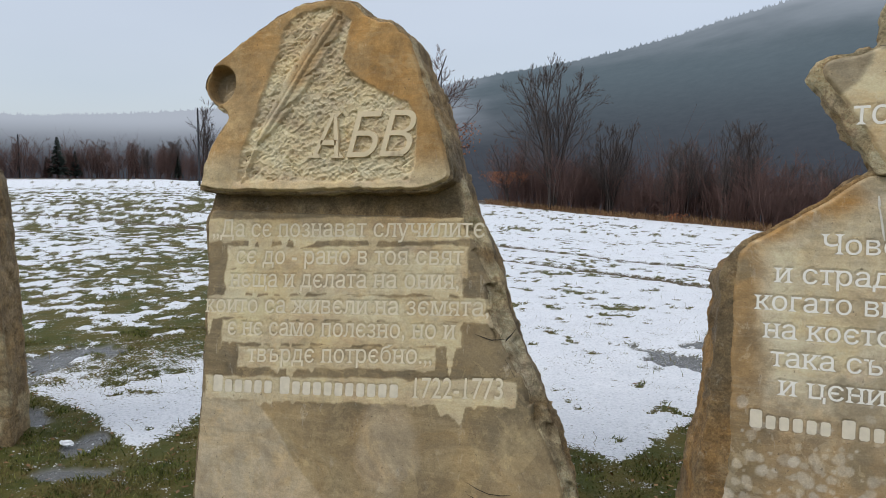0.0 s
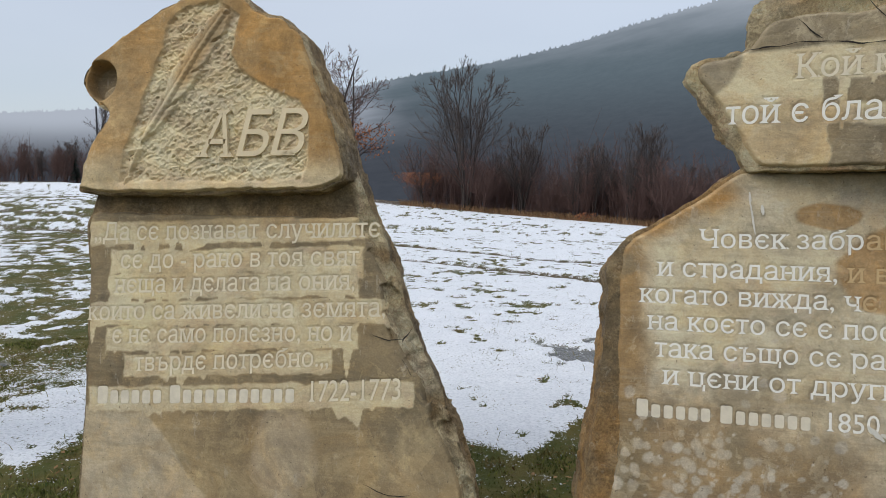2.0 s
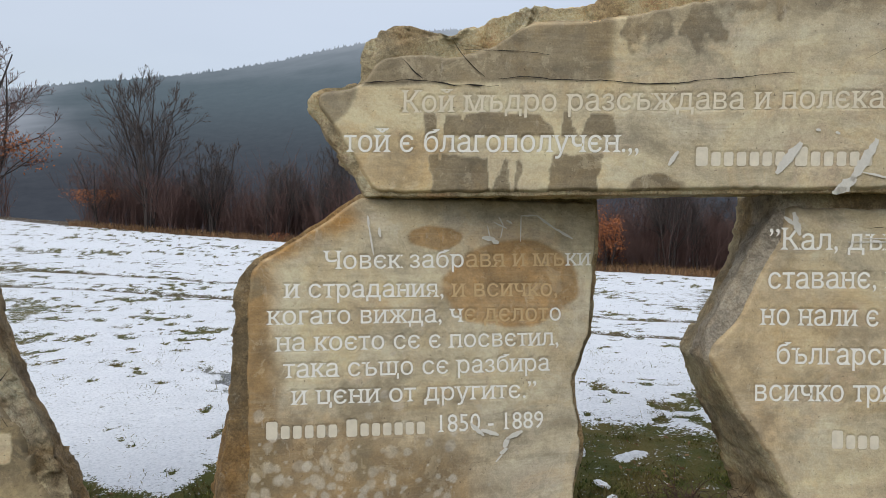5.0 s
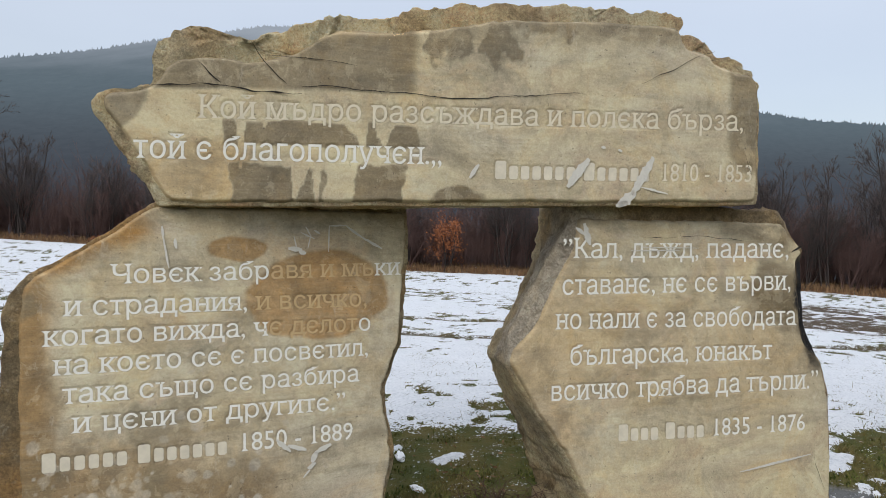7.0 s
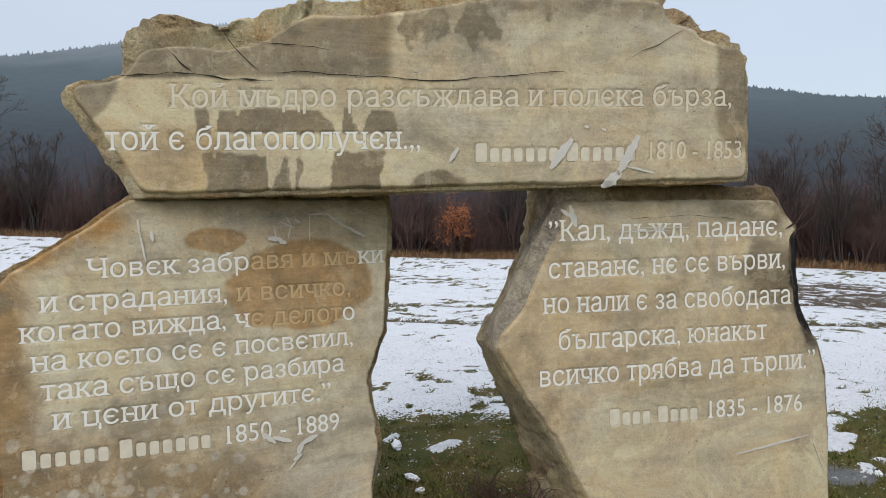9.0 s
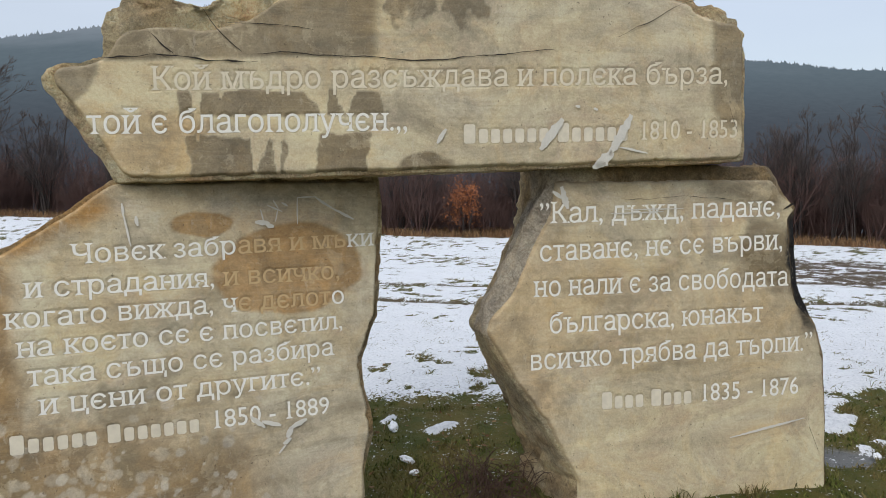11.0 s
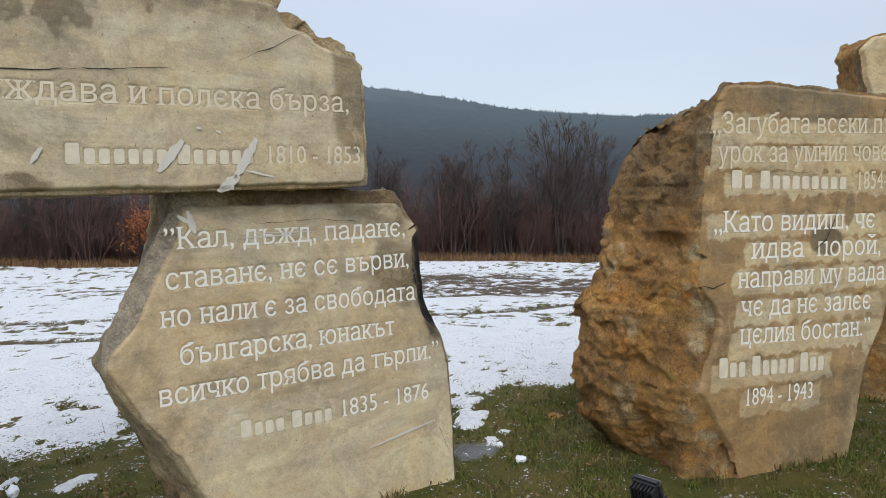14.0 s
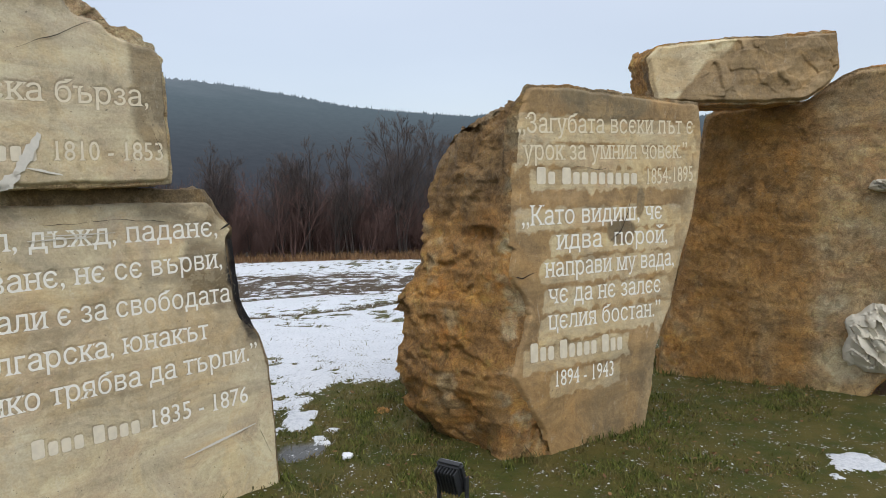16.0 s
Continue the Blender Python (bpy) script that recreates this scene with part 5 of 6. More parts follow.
def stains_5(u, v):
    p = flat(u, v)
    n = fbm(p, 3, 4, 161)
    pale = np.zeros_like(u)
    for k, (a, b, lo, hi) in enumerate(((-0.42, 1.15, 1.80, 1.95), (-0.40, 1.12, 1.655, 1.79), (-0.30, 1.17, 1.53, 1.645), (-0.40, 1.0, 1.30, 1.43), (-0.16, 0.95, 1.15, 1.28), (-0.24, 1.02, 1.0, 1.13), (-0.22, 0.90, 0.83, 0.965), (-0.24, 0.92, 0.66, 0.81), (-0.36, 0.5, 0.5, 0.64), (-0.18, 0.42, 0.34, 0.475))):
        pale = np.maximum(pale, wash(u, v, a, b, lo, hi, 160 + k, 0.03, 0.03))
    cap = blot(u, v, 0.25, 2.10, 0.42, 0.16, 172, 0.4, 0.15)
    # hole: two ragged dark patches, in colour only; the face stays uncut
    hole = np.maximum(blot(u, v, 0.42, 1.27, 0.12, 0.075, 173, 0.4, 0.15), blot(u, v, 0.60, 1.44, 0.04, 0.10, 174, 0.5, 0.2))
    grey = smooth(0.75, 1.05, u - 0.25 * (v - 1) + 0.1 * n)
    low = blot(u, v, 0.5, 0.2, 0.5, 0.35, 175, 0.6, 0.3)
    rust = blot(u, v, -0.1, 0.2, 0.35, 0.35, 176, 0.6, 0.3)
    return {"pale": np.clip(np.maximum(pale * 0.7, 0.55 * grey), 0, 1) * (1 - hole), "wet": np.clip(0.8 * cap + 0.9 * hole + 0.42 * low + 0.18 * (1 - pale), 0, 1), "ochre": np.clip(0.35 * rust + 0.30 * (1 - grey) * (1 - pale), 0, 1)}


def rim_4(u, v):
    """Inside the ragged border between the dressed face and the broken flank."""
    n = fbm(flat(u, v), 4.5, 5, 154)
    left = np.interp(v, (-0.2, 0.15, 0.38, 0.5, 0.75, 0.85, 0.95, 1.02, 1.5, 2.1), (0.34, 0.22, 0.10, 0.05, 0.16, 0.20, 0.12, 0.04, 0.03, 0.04)) + 0.05 * n + 0.03 * facets(flat(u, v), 6, 156)
    edge = np.interp(v, (0.02, 0.4, 0.72, 1.03, 1.5, 1.94, 2.1), (-0.42, -0.47, -0.50, -0.485, -0.432, -0.41, -0.31))
    return u - edge - np.maximum(0.01, left)


def bevel_4(u, v):
    d = rim_4(u, v)
    return smooth(0.0, -0.03, d) * (0.012 + 0.30 * np.clip(-d, 0, 0.35) + 0.03 * facets(flat(u, v), 5, 157) + 0.01 * fbm(flat(u, v), 18, 4, 158, True))


stone_four = thing("standing_stone", M5, "broad boulder slab with rusty rough flank and letters, in grass", "monument", "inscribed standing stones")
body4 = rock_body(S4, 0.80, 51, 0.085, 0.014, 520, sides=56, rag=0.014, fine=0.45, bevel=bevel_4)
at = np.array([v.co[:] for v in body4.vertices])
grime = 0.25 * fbm(at, 2.2, 5, 152)
body4.attributes["wet"].data.foreach_set("value", np.maximum(0.55 * smooth(1.42, 1.62, at[:, 2] + grime), 0.4 * smooth(0.20, 0.34, fbm(at, 4, 5, 153))).astype(np.float32))
part("body", body4, STONE_RUST, stone_four, "rough rusty-brown pitted flank")
part("dressed_face", dressed_face(S4, 51, 0.0075, T5, None, stains_5, 0.02, 0.0015, limit=rim_4), STONE_BROWN, stone_four, "brown dressed face with washed strips")
inscribe(stone_four, T5, [CUT_SOFT] * 2 + [BAR_TONE, CUT_SOFT] + [CUT] * 5 + [BAR_TONE, CUT], 51)
cracks(stone_four, [(((0.49, 1.98), (0.47, 1.85), (0.52, 1.6)), 0.004), (((0.52, 1.5), (0.49, 1.38), (0.42, 1.28), (0.33, 1.22)), 0.010), (((-0.44, 1.06), (-0.36, 1.045), (-0.28, 1.07)), 0.006), (((-0.40, 0.20), (-0.36, 0.10), (-0.30, 0.03)), 0.006), (((0.05, 1.66), (0.2, 1.64), (0.3, 1.66)), 0.003), (((0.9, 2.08), (0.84, 1.98), (0.86, 1.9)), 0.004)])

# the unlettered stone behind, and its lintel
M6 = slab_pose(7.0574, -1.3224, -106.43, 0, -0.0061, 0.03, 1.0013, 1.0015)
S5 = (
    (-0.60, -0.2, 0.05), (-0.58, 0.05, 0.05), (-0.55, 0.35, 0.05), (-0.44, 0.8, 0.03), (-0.34, 1.3, 0.0), (-0.28, 1.8, 0.0), (-0.24, 2.10, 0.0), (-0.1, 2.16, 0.0), (0.48, 2.17, 0.0), (0.66, 2.31, 0.0), (0.81, 2.385, 0.0), (1.0, 2.39, 0.0), (1.35, 2.3, 0.0),
    (1.55, 1.9, 0.0), (1.6, 1.2, 0.0), (1.5, 0.6, 0.0), (1.2, 0.25, 0.0), (1.0, 0.05, 0.0), (0.9, -0.2, 0.0))
stone_five = thing("standing_stone", M6, "massive rust-brown rough sandstone block standing in grass", "monument", "uninscribed standing stones")
part("body", rock_body(S5, 0.8, 61, 0.05, 0.03), STONE_RUST, stone_five, "rough rusty sandstone")


def rough_face(u, v):
    return {"pale": np.clip(0.5 * smooth(0.1, 0.4, fbm(flat(u, v), 4, 5, 189)) * smooth(0.9, 0.4, v) + 0.45 * smooth(0.4, 0.7, u) + 0.3 * smooth(0.0, 0.4, fbm(flat(u, v), 8, 5, 190)), 0, 1), "ochre": np.clip(0.6 * smooth(0.55, 0.35, np.abs(u - 0.15 + 0.1 * fbm(flat(u, v), 3, 3, 181)) / 1.0) + 0.2 * fbm(flat(u, v), 4, 3, 182), 0, 1), "wet": np.clip(0.45 * smooth(0.45, 0.7, u + 0.1 * fbm(flat(u, v), 3, 3, 183)) + 0.6 * smooth(2.0, 2.14, v) + 0.3 * fbm(flat(u, v), 6, 4, 184), 0, 1) * 0.2, "soot": 0.3 * smooth(0.34, 0.42, fbm(flat(u, v) * [1, 1, 0.6], 22, 4, 185) + 0.4 * blot(u, v, 0.15, 1.45, 0.4, 0.2, 186, 0.5, 0.3) - 0.22)}


part("split_face", dressed_face(S5, 61, 0.012, (), lambda U, V: (0.03 * fbm(flat(U.ravel(), V.ravel()), 3.2, 5, 187, True) + 0.012 * fbm(flat(U.ravel(), V.ravel()), 11, 4, 188, True)).reshape(U.shape), rough_face, 0.03), STONE_RUST, stone_five, "split orange-brown face")

def fresh_break(cu, cv, ru, rv, seed):
    n = 46
    U, V = np.meshgrid(np.linspace(-1, 1, n), np.linspace(-1, 1, n))
    r = np.hypot(U, V) * (1 + 0.25 * fbm(flat(U.ravel(), V.ravel()), 2.2, 4, seed).reshape(U.shape))
    p = flat(U.ravel() * 1.3 + V.ravel(), V.ravel())
    h = 0.10 * np.sqrt(np.clip(1 - r * r, 0, 1)).ravel() + 0.05 * smooth(1.0, 0.6, r.ravel()) * facets(p, 2.6, seed) - 0.05 * smooth(0.95, 1.1, r.ravel())
    verts = np.stack([cu + ru * U.ravel(), -h - 0.01, cv + rv * V.ravel()], -1)
    faces = grid_faces(n, n)
    return mesh_of("fresh_break", verts, faces[(r.ravel()[faces] < 1.12).all(1)], None, False)


QUARTZ = plain("pale_fresh_break", (0.62, 0.58, 0.48), 0.6, 0, 0.2, 9, 0.5)
part("fresh_break", fresh_break(1.0, 0.42, 0.22, 0.27, 196), QUARTZ, stone_five, "pale freshly broken corner")
part("fresh_break", fresh_break(1.0, 1.54, 0.10, 0.05, 197), QUARTZ, stone_five, "pale fresh chip")

M7 = slab_pose(6.223, -0.6251, -70.41, 0, -0.0056, -0.02, 1.0012, 1.0001)
L2 = ((-0.01, 2.43, -0.04), (0.076, 2.515, 0), (0.538, 2.566, 0), (1.03, 2.597, 0), (1.378, 2.63, 0), (1.415, 2.369, 0), (1.336, 2.25, 0), (1.17, 2.14, 0), (0.84, 2.115, 0), (0.388, 2.11, 0), (0.062, 2.12, -0.03), (0.02, 2.281, -0.04))


def lintel_face(u, v):
    clean = smooth(0.02, -0.03, (u - 0.50) + 0.55 * (2.42 - v) * 2 - 0.0 + 0.1 * fbm(flat(u, v), 5, 4, 191))
    return {"pale": clean, "wet": (1 - clean) * 0.35, "ochre": 0.35 * blot(u, v, 0.1, 2.3, 0.2, 0.12, 192, 0.5, 0.3)}


lintel_two = thing("stone_lintel", M7, "short rough sandstone lintel with one pale clean corner, laid across two stones", "monument", "uninscribed standing stones")
part("body", rock_body(L2, 0.40, 71, 0.025, 0.02), STONE_RUST, lintel_two, "rough sandstone")
part("split_face", dressed_face(L2, 71, 0.006, (), lambda U, V: ((0.03 * fbm(flat(U.ravel(), V.ravel()), 4.5, 5, 193, True) + 0.02 * facets(flat(U.ravel(), V.ravel()), 6, 194)) * smooth(0.3, 0.55, U.ravel())).reshape(U.shape), lintel_face, 0.02), STONE_BROWN, lintel_two, "part clean, part weathered face")

# the dark stone at the other side
M8 = slab_pose(-2.79, 3.94, 3, 0)
S0 = ((-1.3, -0.4, 0), (-1.25, 0.6, 0), (-1.0, 1.4, 0), (-0.6, 1.75, 0), (-0.15, 1.66, -0.1), (0.02, 1.52, -0.12), (0.045, 1.386, -0.12), (0.05, 1.144, -0.1), (0.06, 0.80, -0.1), (0.075, 0.5, -0.1), (0.09, 0.2, -0.1), (0.09, -0.1, -0.1), (0.09, -0.4, -0.1))
stone_left = thing("standing_stone", M8, "dark weathered sandstone slab with rough edge beside a puddle", "monument", "uninscribed standing stones")
part("body", rock_body(S0, 0.34, 81, 0.018, 0.01), STONE_RAW, stone_left, "rough grey-brown sandstone")


# ---- trees and undergrowth ----
def tubes(segments, sides=3):
    """Tapered tubes along (start, end, radius, radius) rows, as points and faces."""
    s = np.array(segments, float)
    a, b, ra, rb = s[:, 0:3], s[:, 3:6], s[:, 6], s[:, 7]
    d = b - a
    d = d / np.maximum(1e-9, np.linalg.norm(d, axis=1))[:, None]
    ref = np.where(np.abs(d[:, 2:3]) > 0.9, [[1.0, 0, 0]], [[0, 0, 1.0]])
    e1 = np.cross(d, ref)
    e1 /= np.linalg.norm(e1, axis=1)[:, None]
    e2 = np.cross(d, e1)
    rings = []
    for base, r in ((a, ra), (b, rb)):
        for k in range(sides):
            t = 2 * math.pi * k / sides
            rings.append(base + r[:, None] * (math.cos(t) * e1 + math.sin(t) * e2))
    verts = np.stack(rings, 1).reshape(-1, 3)
    n = len(s)
    base = (np.arange(n) * 2 * sides)[:, None]
    faces = []
    for k in range(sides):
        j = (k + 1) % sides
        faces.append(np.concatenate([base + k, base + j, base + sides + j, base + sides + k], 1))
    return verts, np.vstack(faces)


def grow(rng, start, way, length, radius, level, most, out, spread, tips):
    steps = 4 if level == 0 else (3 if level == 1 else 2)
    p, d = np.array(start, float), np.array(way, float)
    pts, ways = [p.copy()], [d.copy()]
    for k in range(steps):
        d = d + rng.normal(0, 0.10 if level == 0 else 0.16, 3) + [0, 0, 0.06 * level]
        d /= np.linalg.norm(d)
        q = p + d * length / steps
        r0, r1 = radius * (1 - 0.75 * k / steps), radius * (1 - 0.75 * (k + 1) / steps)
        out[level].append((*p, *q, r0, r1))
        p = q
        pts.append(p.copy())
        ways.append(d.copy())
    if level >= 2:
        tips.append(p.copy())
    if level == most:
        return
    count = (16, 7, 5)[level] if level < 3 else 3
    for _ in range(count):
        t = rng.uniform(0.22 if level == 0 else 0.15, 0.98)
        i = min(int(t * steps), steps - 1)
        f = t * steps - i
        base = pts[i] * (1 - f) + pts[i + 1] * f
        w = ways[i + 1]
        side = rng.normal(0, 1, 3)
        side -= w * (side @ w)
        side /= np.linalg.norm(side)
        ang = rng.uniform(0.30, 0.72) * spread
        nw = w * math.cos(ang) + side * math.sin(ang)
        grow(rng, base, nw, length * (1.05 - 0.75 * t) * rng.uniform(0.35, 0.62) * (1.0 if level == 0 else 1.15), max(0.0085, radius * (1 - 0.7 * t) * 0.42), level + 1, most, out, spread, tips)


def bare_tree(seed, height, stems, spread=1.0, most=3, radius=0.07, leaves=0, leaf_top=0.62):
    """Meshes of the trunk and limbs, of the twigs and, where asked, of dry leaves that hang on."""
    rng = np.random.default_rng(seed)
    out, tips = [[] for _ in range(most + 1)], []
    for k in range(stems):
        a = rng.uniform(0, 2 * math.pi)
        tilt = rng.uniform(0.03, 0.20) if stems < 6 else rng.uniform(0.1, 0.45)
        way = np.array([math.cos(a) * tilt, math.sin(a) * tilt, 1.0])
        grow(rng, (0.10 * math.cos(a) * (stems > 1), 0.10 * math.sin(a) * (stems > 1), -0.3), way / np.linalg.norm(way), height * rng.uniform(0.75, 1.0), radius * rng.uniform(0.7, 1.0), 0, most, out, spread, tips)
    trunk = mesh_of("trunk", *tubes(out[0] + out[1], 5))
    crown = mesh_of("crown", *tubes(sum(out[2:], []), 3))
    leaf = None
    if leaves:
        tips = np.array(tips)
        pick = tips[rng.integers(0, len(tips), leaves)] + rng.normal(0, 0.12, (leaves, 3))
        pick = pick[pick[:, 2] < height * leaf_top]
        n = len(pick)
        e1, e2 = rng.normal(0, 1, (n, 3)), rng.normal(0, 1, (n, 3))
        e1 /= np.linalg.norm(e1, axis=1)[:, None] / 0.045
        e2 /= np.linalg.norm(e2, axis=1)[:, None] / 0.03
        v = np.stack([pick - e1, pick + e2, pick + e1, pick - e2], 1).reshape(-1, 3)
        leaf = mesh_of("leaves", v, np.arange(4 * n).reshape(-1, 4))
    return trunk, crown, leaf


def at_edge(az, beyond):
    r = float(np.interp(az, EDGE_AZ, EDGE_R)) + beyond
    x, y = 0.5 + r * math.sin(radians(az)), r * math.cos(radians(az))
    return x, y, float(ground_z(np.array([x]), np.array([y]))[0])


def make_tree(name, meshes, mats, label, category, group, matrix):
    ob = thing(name, matrix, label, category, group)
    part("trunk", meshes[0], mats[0], ob)
    part("crown", meshes[1], mats[1], ob)
    if meshes[2]:
        part("leaves", meshes[2], LEAF, ob, "rust-brown dry leaves still hanging")
    return ob


def plant(kinds, spots, rng, low=0.85, high=1.15):
    """One of each kind is built; the spots are filled with copies."""
    for k, (az, beyond, scale) in enumerate(spots):
        x, y, z = at_edge(az, beyond)
        s = scale * rng.uniform(low, high)
        m = pose(x, y, z - 0.1, 0, 0, rng.uniform(0, 360)) @ Matrix.Diagonal((s, s, s, 1))
        first = kinds[k % len(kinds)]
        if first[1] is None:
            first[1] = first[0](m)
        else:
            c = copy_thing(first[1], Matrix.Identity(4))
            c.matrix_basis = m


rng = np.random.default_rng(77)
slim = []
for seed, h, stems, r in ((1, 6.6, 4, 0.075), (2, 5.8, 5, 0.06), (3, 7.2, 4, 0.085), (4, 5.0, 3, 0.055), (5, 6.2, 5, 0.06)):
    meshes = bare_tree(seed, h, stems, 1.0, 3, r)
    slim.append([lambda m, q=meshes: make_tree("bare_tree", q, (BARK, TWIG_GREY if q is not None else TWIG), "slender leafless tree with dark twigs at the meadow edge", "tree", "bare trees along the meadow", m), None])
spots = []
for az in (7, 9.2, 13.5, 16, 19.5, 22.5, 24.8, 27.5, 31, 33.5, 36, 39, 44.8, 47.3, 50, 52.5, 55, 58.6, 61.3, 63.5, 65.9, 68.3, 76, 78, 81, 85, 89, 94, 99):
    spots.append((az + rng.uniform(-0.4, 0.4), rng.uniform(1.0, 4.5), rng.uniform(0.55, 0.86)))
spots += [(4.7, 0.8, 1.55), (9.4, 1.6, 0.9), (14.9, 1.6, 0.8), (17.8, 1.2, 0.65), (69.4, 1.2, 0.95), (73.5, 1.2, 1.12), (71.8, 2.0, 0.95), (58.6, 2.2, 0.9), (65.9, 1.5, 0.9), (38.0, 1.5, 1.0), (45.8, 1.5, 1.0)]
plant(slim, spots, rng)

bushes = []
for seed, h, stems in ((11, 3.0, 7), (12, 2.6, 9), (13, 3.4, 6)):
    meshes = bare_tree(seed, h, stems, 1.1, 2, 0.028)
    bushes.append([lambda m, q=meshes: make_tree("shrub", q, (TWIG, TWIG), "leafless red-brown shrub in the thicket", "shrub", "shrubs in the thicket", m), None])
spots = [(az, rng.uniform(0.4, 5.5), rng.uniform(0.7, 1.2)) for az in np.linspace(1.5, 104, 170)]
plant(bushes, spots, rng)

oak = bare_tree(21, 5.6, 3, 1.5, 3, 0.08, 4200, 0.42)
oaks = [[lambda m: make_tree("oak_tree", oak, (BARK, TWIG), "bare oak with rust-brown dry leaves low in the crown", "tree", "oaks along the meadow", m), None]]
plant(oaks, [(-6.0, 0.5, 2.15), (1.6, 2.0, 0.9)], rng)
red = bare_tree(22, 1.0, 6, 1.3, 2, 0.015, 500)
reds = [[lambda m: make_tree("leafy_bush", red, (BARK, TWIG), "small bush with orange-red dry leaves", "shrub", "red bushes", m), None]]
plant(reds, [(14.6, -0.3, 1.0)], rng)
russet = bare_tree(23, 2.7, 4, 0.95, 3, 0.035, 2600, 1.1)
russets = [[lambda m: make_tree("russet_tree", russet, (BARK, TWIG), "small tree full of orange-brown dry leaves", "tree", "red bushes", m), None]]
plant(russets, [(40.9, 0.4, 1.15)], rng, 1.0, 1.001)

# the far trees on the open side
spots = [(az + rng.uniform(-0.5, 0.5), rng.uniform(2, 12), s) for az, s in ((-34.2, 0.9), (-32.2, 0.8), (-29.3, 0.9), (-27.5, 1.0), (-26.8, 0.8), (-25.2, 1.1), (-24, 0.9), (-22.8, 1.25), (-21.8, 0.9), (-20.8, 0.8), (-19.3, 0.9), (-18.0, 0.95), (-16.5, 1.0), (-14, 1.0), (-11, 1.0), (-8, 1.0))]
plant(slim, spots, rng)
plant(bushes, [(az, rng.uniform(2, 8), rng.uniform(1.1, 1.7)) for az in np.linspace(-42, -6, 54)], rng)


def conifer(seed, height):
    rng = np.random.default_rng(seed)
    v, f = tubes([(0, 0, -0.3, 0, 0, height, 0.12, 0.02)], 5)
    trunk = mesh_of("trunk", v, f)
    verts, faces = [], []
    for _ in range(420):
        t = rng.uniform(0.08, 1) ** 0.8
        a, reach = rng.uniform(0, 2 * math.pi), (1 - t) * height * 0.30 + 0.15
        reach *= rng.uniform(0.5, 1.1)
        side = np.array([math.cos(a), math.sin(a), 0])
        across = np.array([-math.sin(a), math.cos(a), 0]) * reach * 0.22
        base = np.array([0, 0, height * t])
        tip = base + side * reach + [0, 0, -0.18 * reach]
        k = len(verts)
        verts += [base, base + side * reach * 0.6 + across, tip, base + side * reach * 0.6 - across + [0, 0, -0.08]]
        faces.append([k, k + 1, k + 2, k + 3])
    return trunk, mesh_of("crown", verts, faces), None


firs = conifer(31, 4.4)
fir = [[lambda m: make_tree("conifer", firs, (BARK, NEEDLE), "dark green conifer at the far field edge", "tree", "conifers", m), None]]
plant(fir, [(-32.3, 1, 1.05), (-31.2, 2.5, 0.85), (-24.3, 3, 0.7), (-33.0, 6, 0.7)], rng)


# the thicket's dim depth: countless stems behind the front rows
def build_thicket():
    rng = np.random.default_rng(41)
    n = 7000
    az = np.concatenate([rng.uniform(0.5, 106, n - 1200), rng.uniform(-46, -4, 1200)])
    edge = np.interp(az, EDGE_AZ, EDGE_R)
    r = edge + rng.uniform(1.2, 11.0, n)
    x, y = 0.5 + r * np.sin(np.radians(az)), r * np.cos(np.radians(az))
    z = ground_z(x, y)
    tall = rng.uniform(0.8, 3.4, n) * np.where(az < -3, 1.3, 1.0) * (1 + 0.7 * fbm(np.stack([x, y, 0 * x], -1), 0.35, 3, 9)) + 0.05 * (r - edge)
    foot = np.stack([x, y, z - 0.3], -1)
    lean = np.concatenate([rng.normal(0, 0.20, (n, 2)), np.ones((n, 1))], 1)
    knee = foot + lean * (0.5 * tall)[:, None]
    top = knee + (lean + rng.normal(0, 0.25, (n, 3)) * [1, 1, 0.2]) * (0.5 * tall)[:, None]
    seg = [np.column_stack([foot, knee, np.full(n, 0.020), np.full(n, 0.014)]), np.column_stack([knee, top, np.full(n, 0.014), np.full(n, 0.006)])]
    for _ in range(5):
        t = rng.uniform(0, 1, (n, 1))
        base = knee * (1 - t) + top * t
        way = rng.normal(0, 0.45, (n, 3)) + [0, 0, 0.6]
        seg.append(np.column_stack([base, base + way * (tall * rng.uniform(0.15, 0.4, n))[:, None], np.full(n, 0.010), np.full(n, 0.005)]))
    v, f = tubes(np.vstack(seg), 3)
    tagged(new("thicket", mesh_of("thicket", v, f, TWIG)), "dense leafless undergrowth along the meadow", "thicket", kind="stuff")


build_thicket()


def blades(name, x, y, z, tall, wide, mat, label, rng, bend=0.5):
    """Single curved blades, two triangles each."""
    n = len(x)
    a = rng.uniform(0, 2 * math.pi, n)
    lean = rng.normal(0, bend, (n, 2)) * tall[:, None]
    du, dv = np.cos(a) * wide, np.sin(a) * wide
    b1 = np.stack([x - du, y - dv, z], -1)
    b2 = np.stack([x + du, y + dv, z], -1)
    m1 = np.stack([x + 0.35 * lean[:, 0] - 0.7 * du, y + 0.35 * lean[:, 1] - 0.7 * dv, z + 0.6 * tall], -1)
    m2 = np.stack([x + 0.35 * lean[:, 0] + 0.7 * du, y + 0.35 * lean[:, 1] + 0.7 * dv, z + 0.6 * tall], -1)
    top = np.stack([x + lean[:, 0], y + lean[:, 1], z + tall * 0.95], -1)
    v = np.stack([b1, b2, m2, m1, top], 1).reshape(-1, 3)
    k = (np.arange(n) * 5)[:, None]
    faces = np.concatenate([k, k + 1, k + 2, k + 3], 1).tolist() + np.concatenate([k + 3, k + 2, k + 4], 1).tolist()
    return tagged(new(name, mesh_of(name, v, faces, mat, False)), label, "grass", kind="stuff")


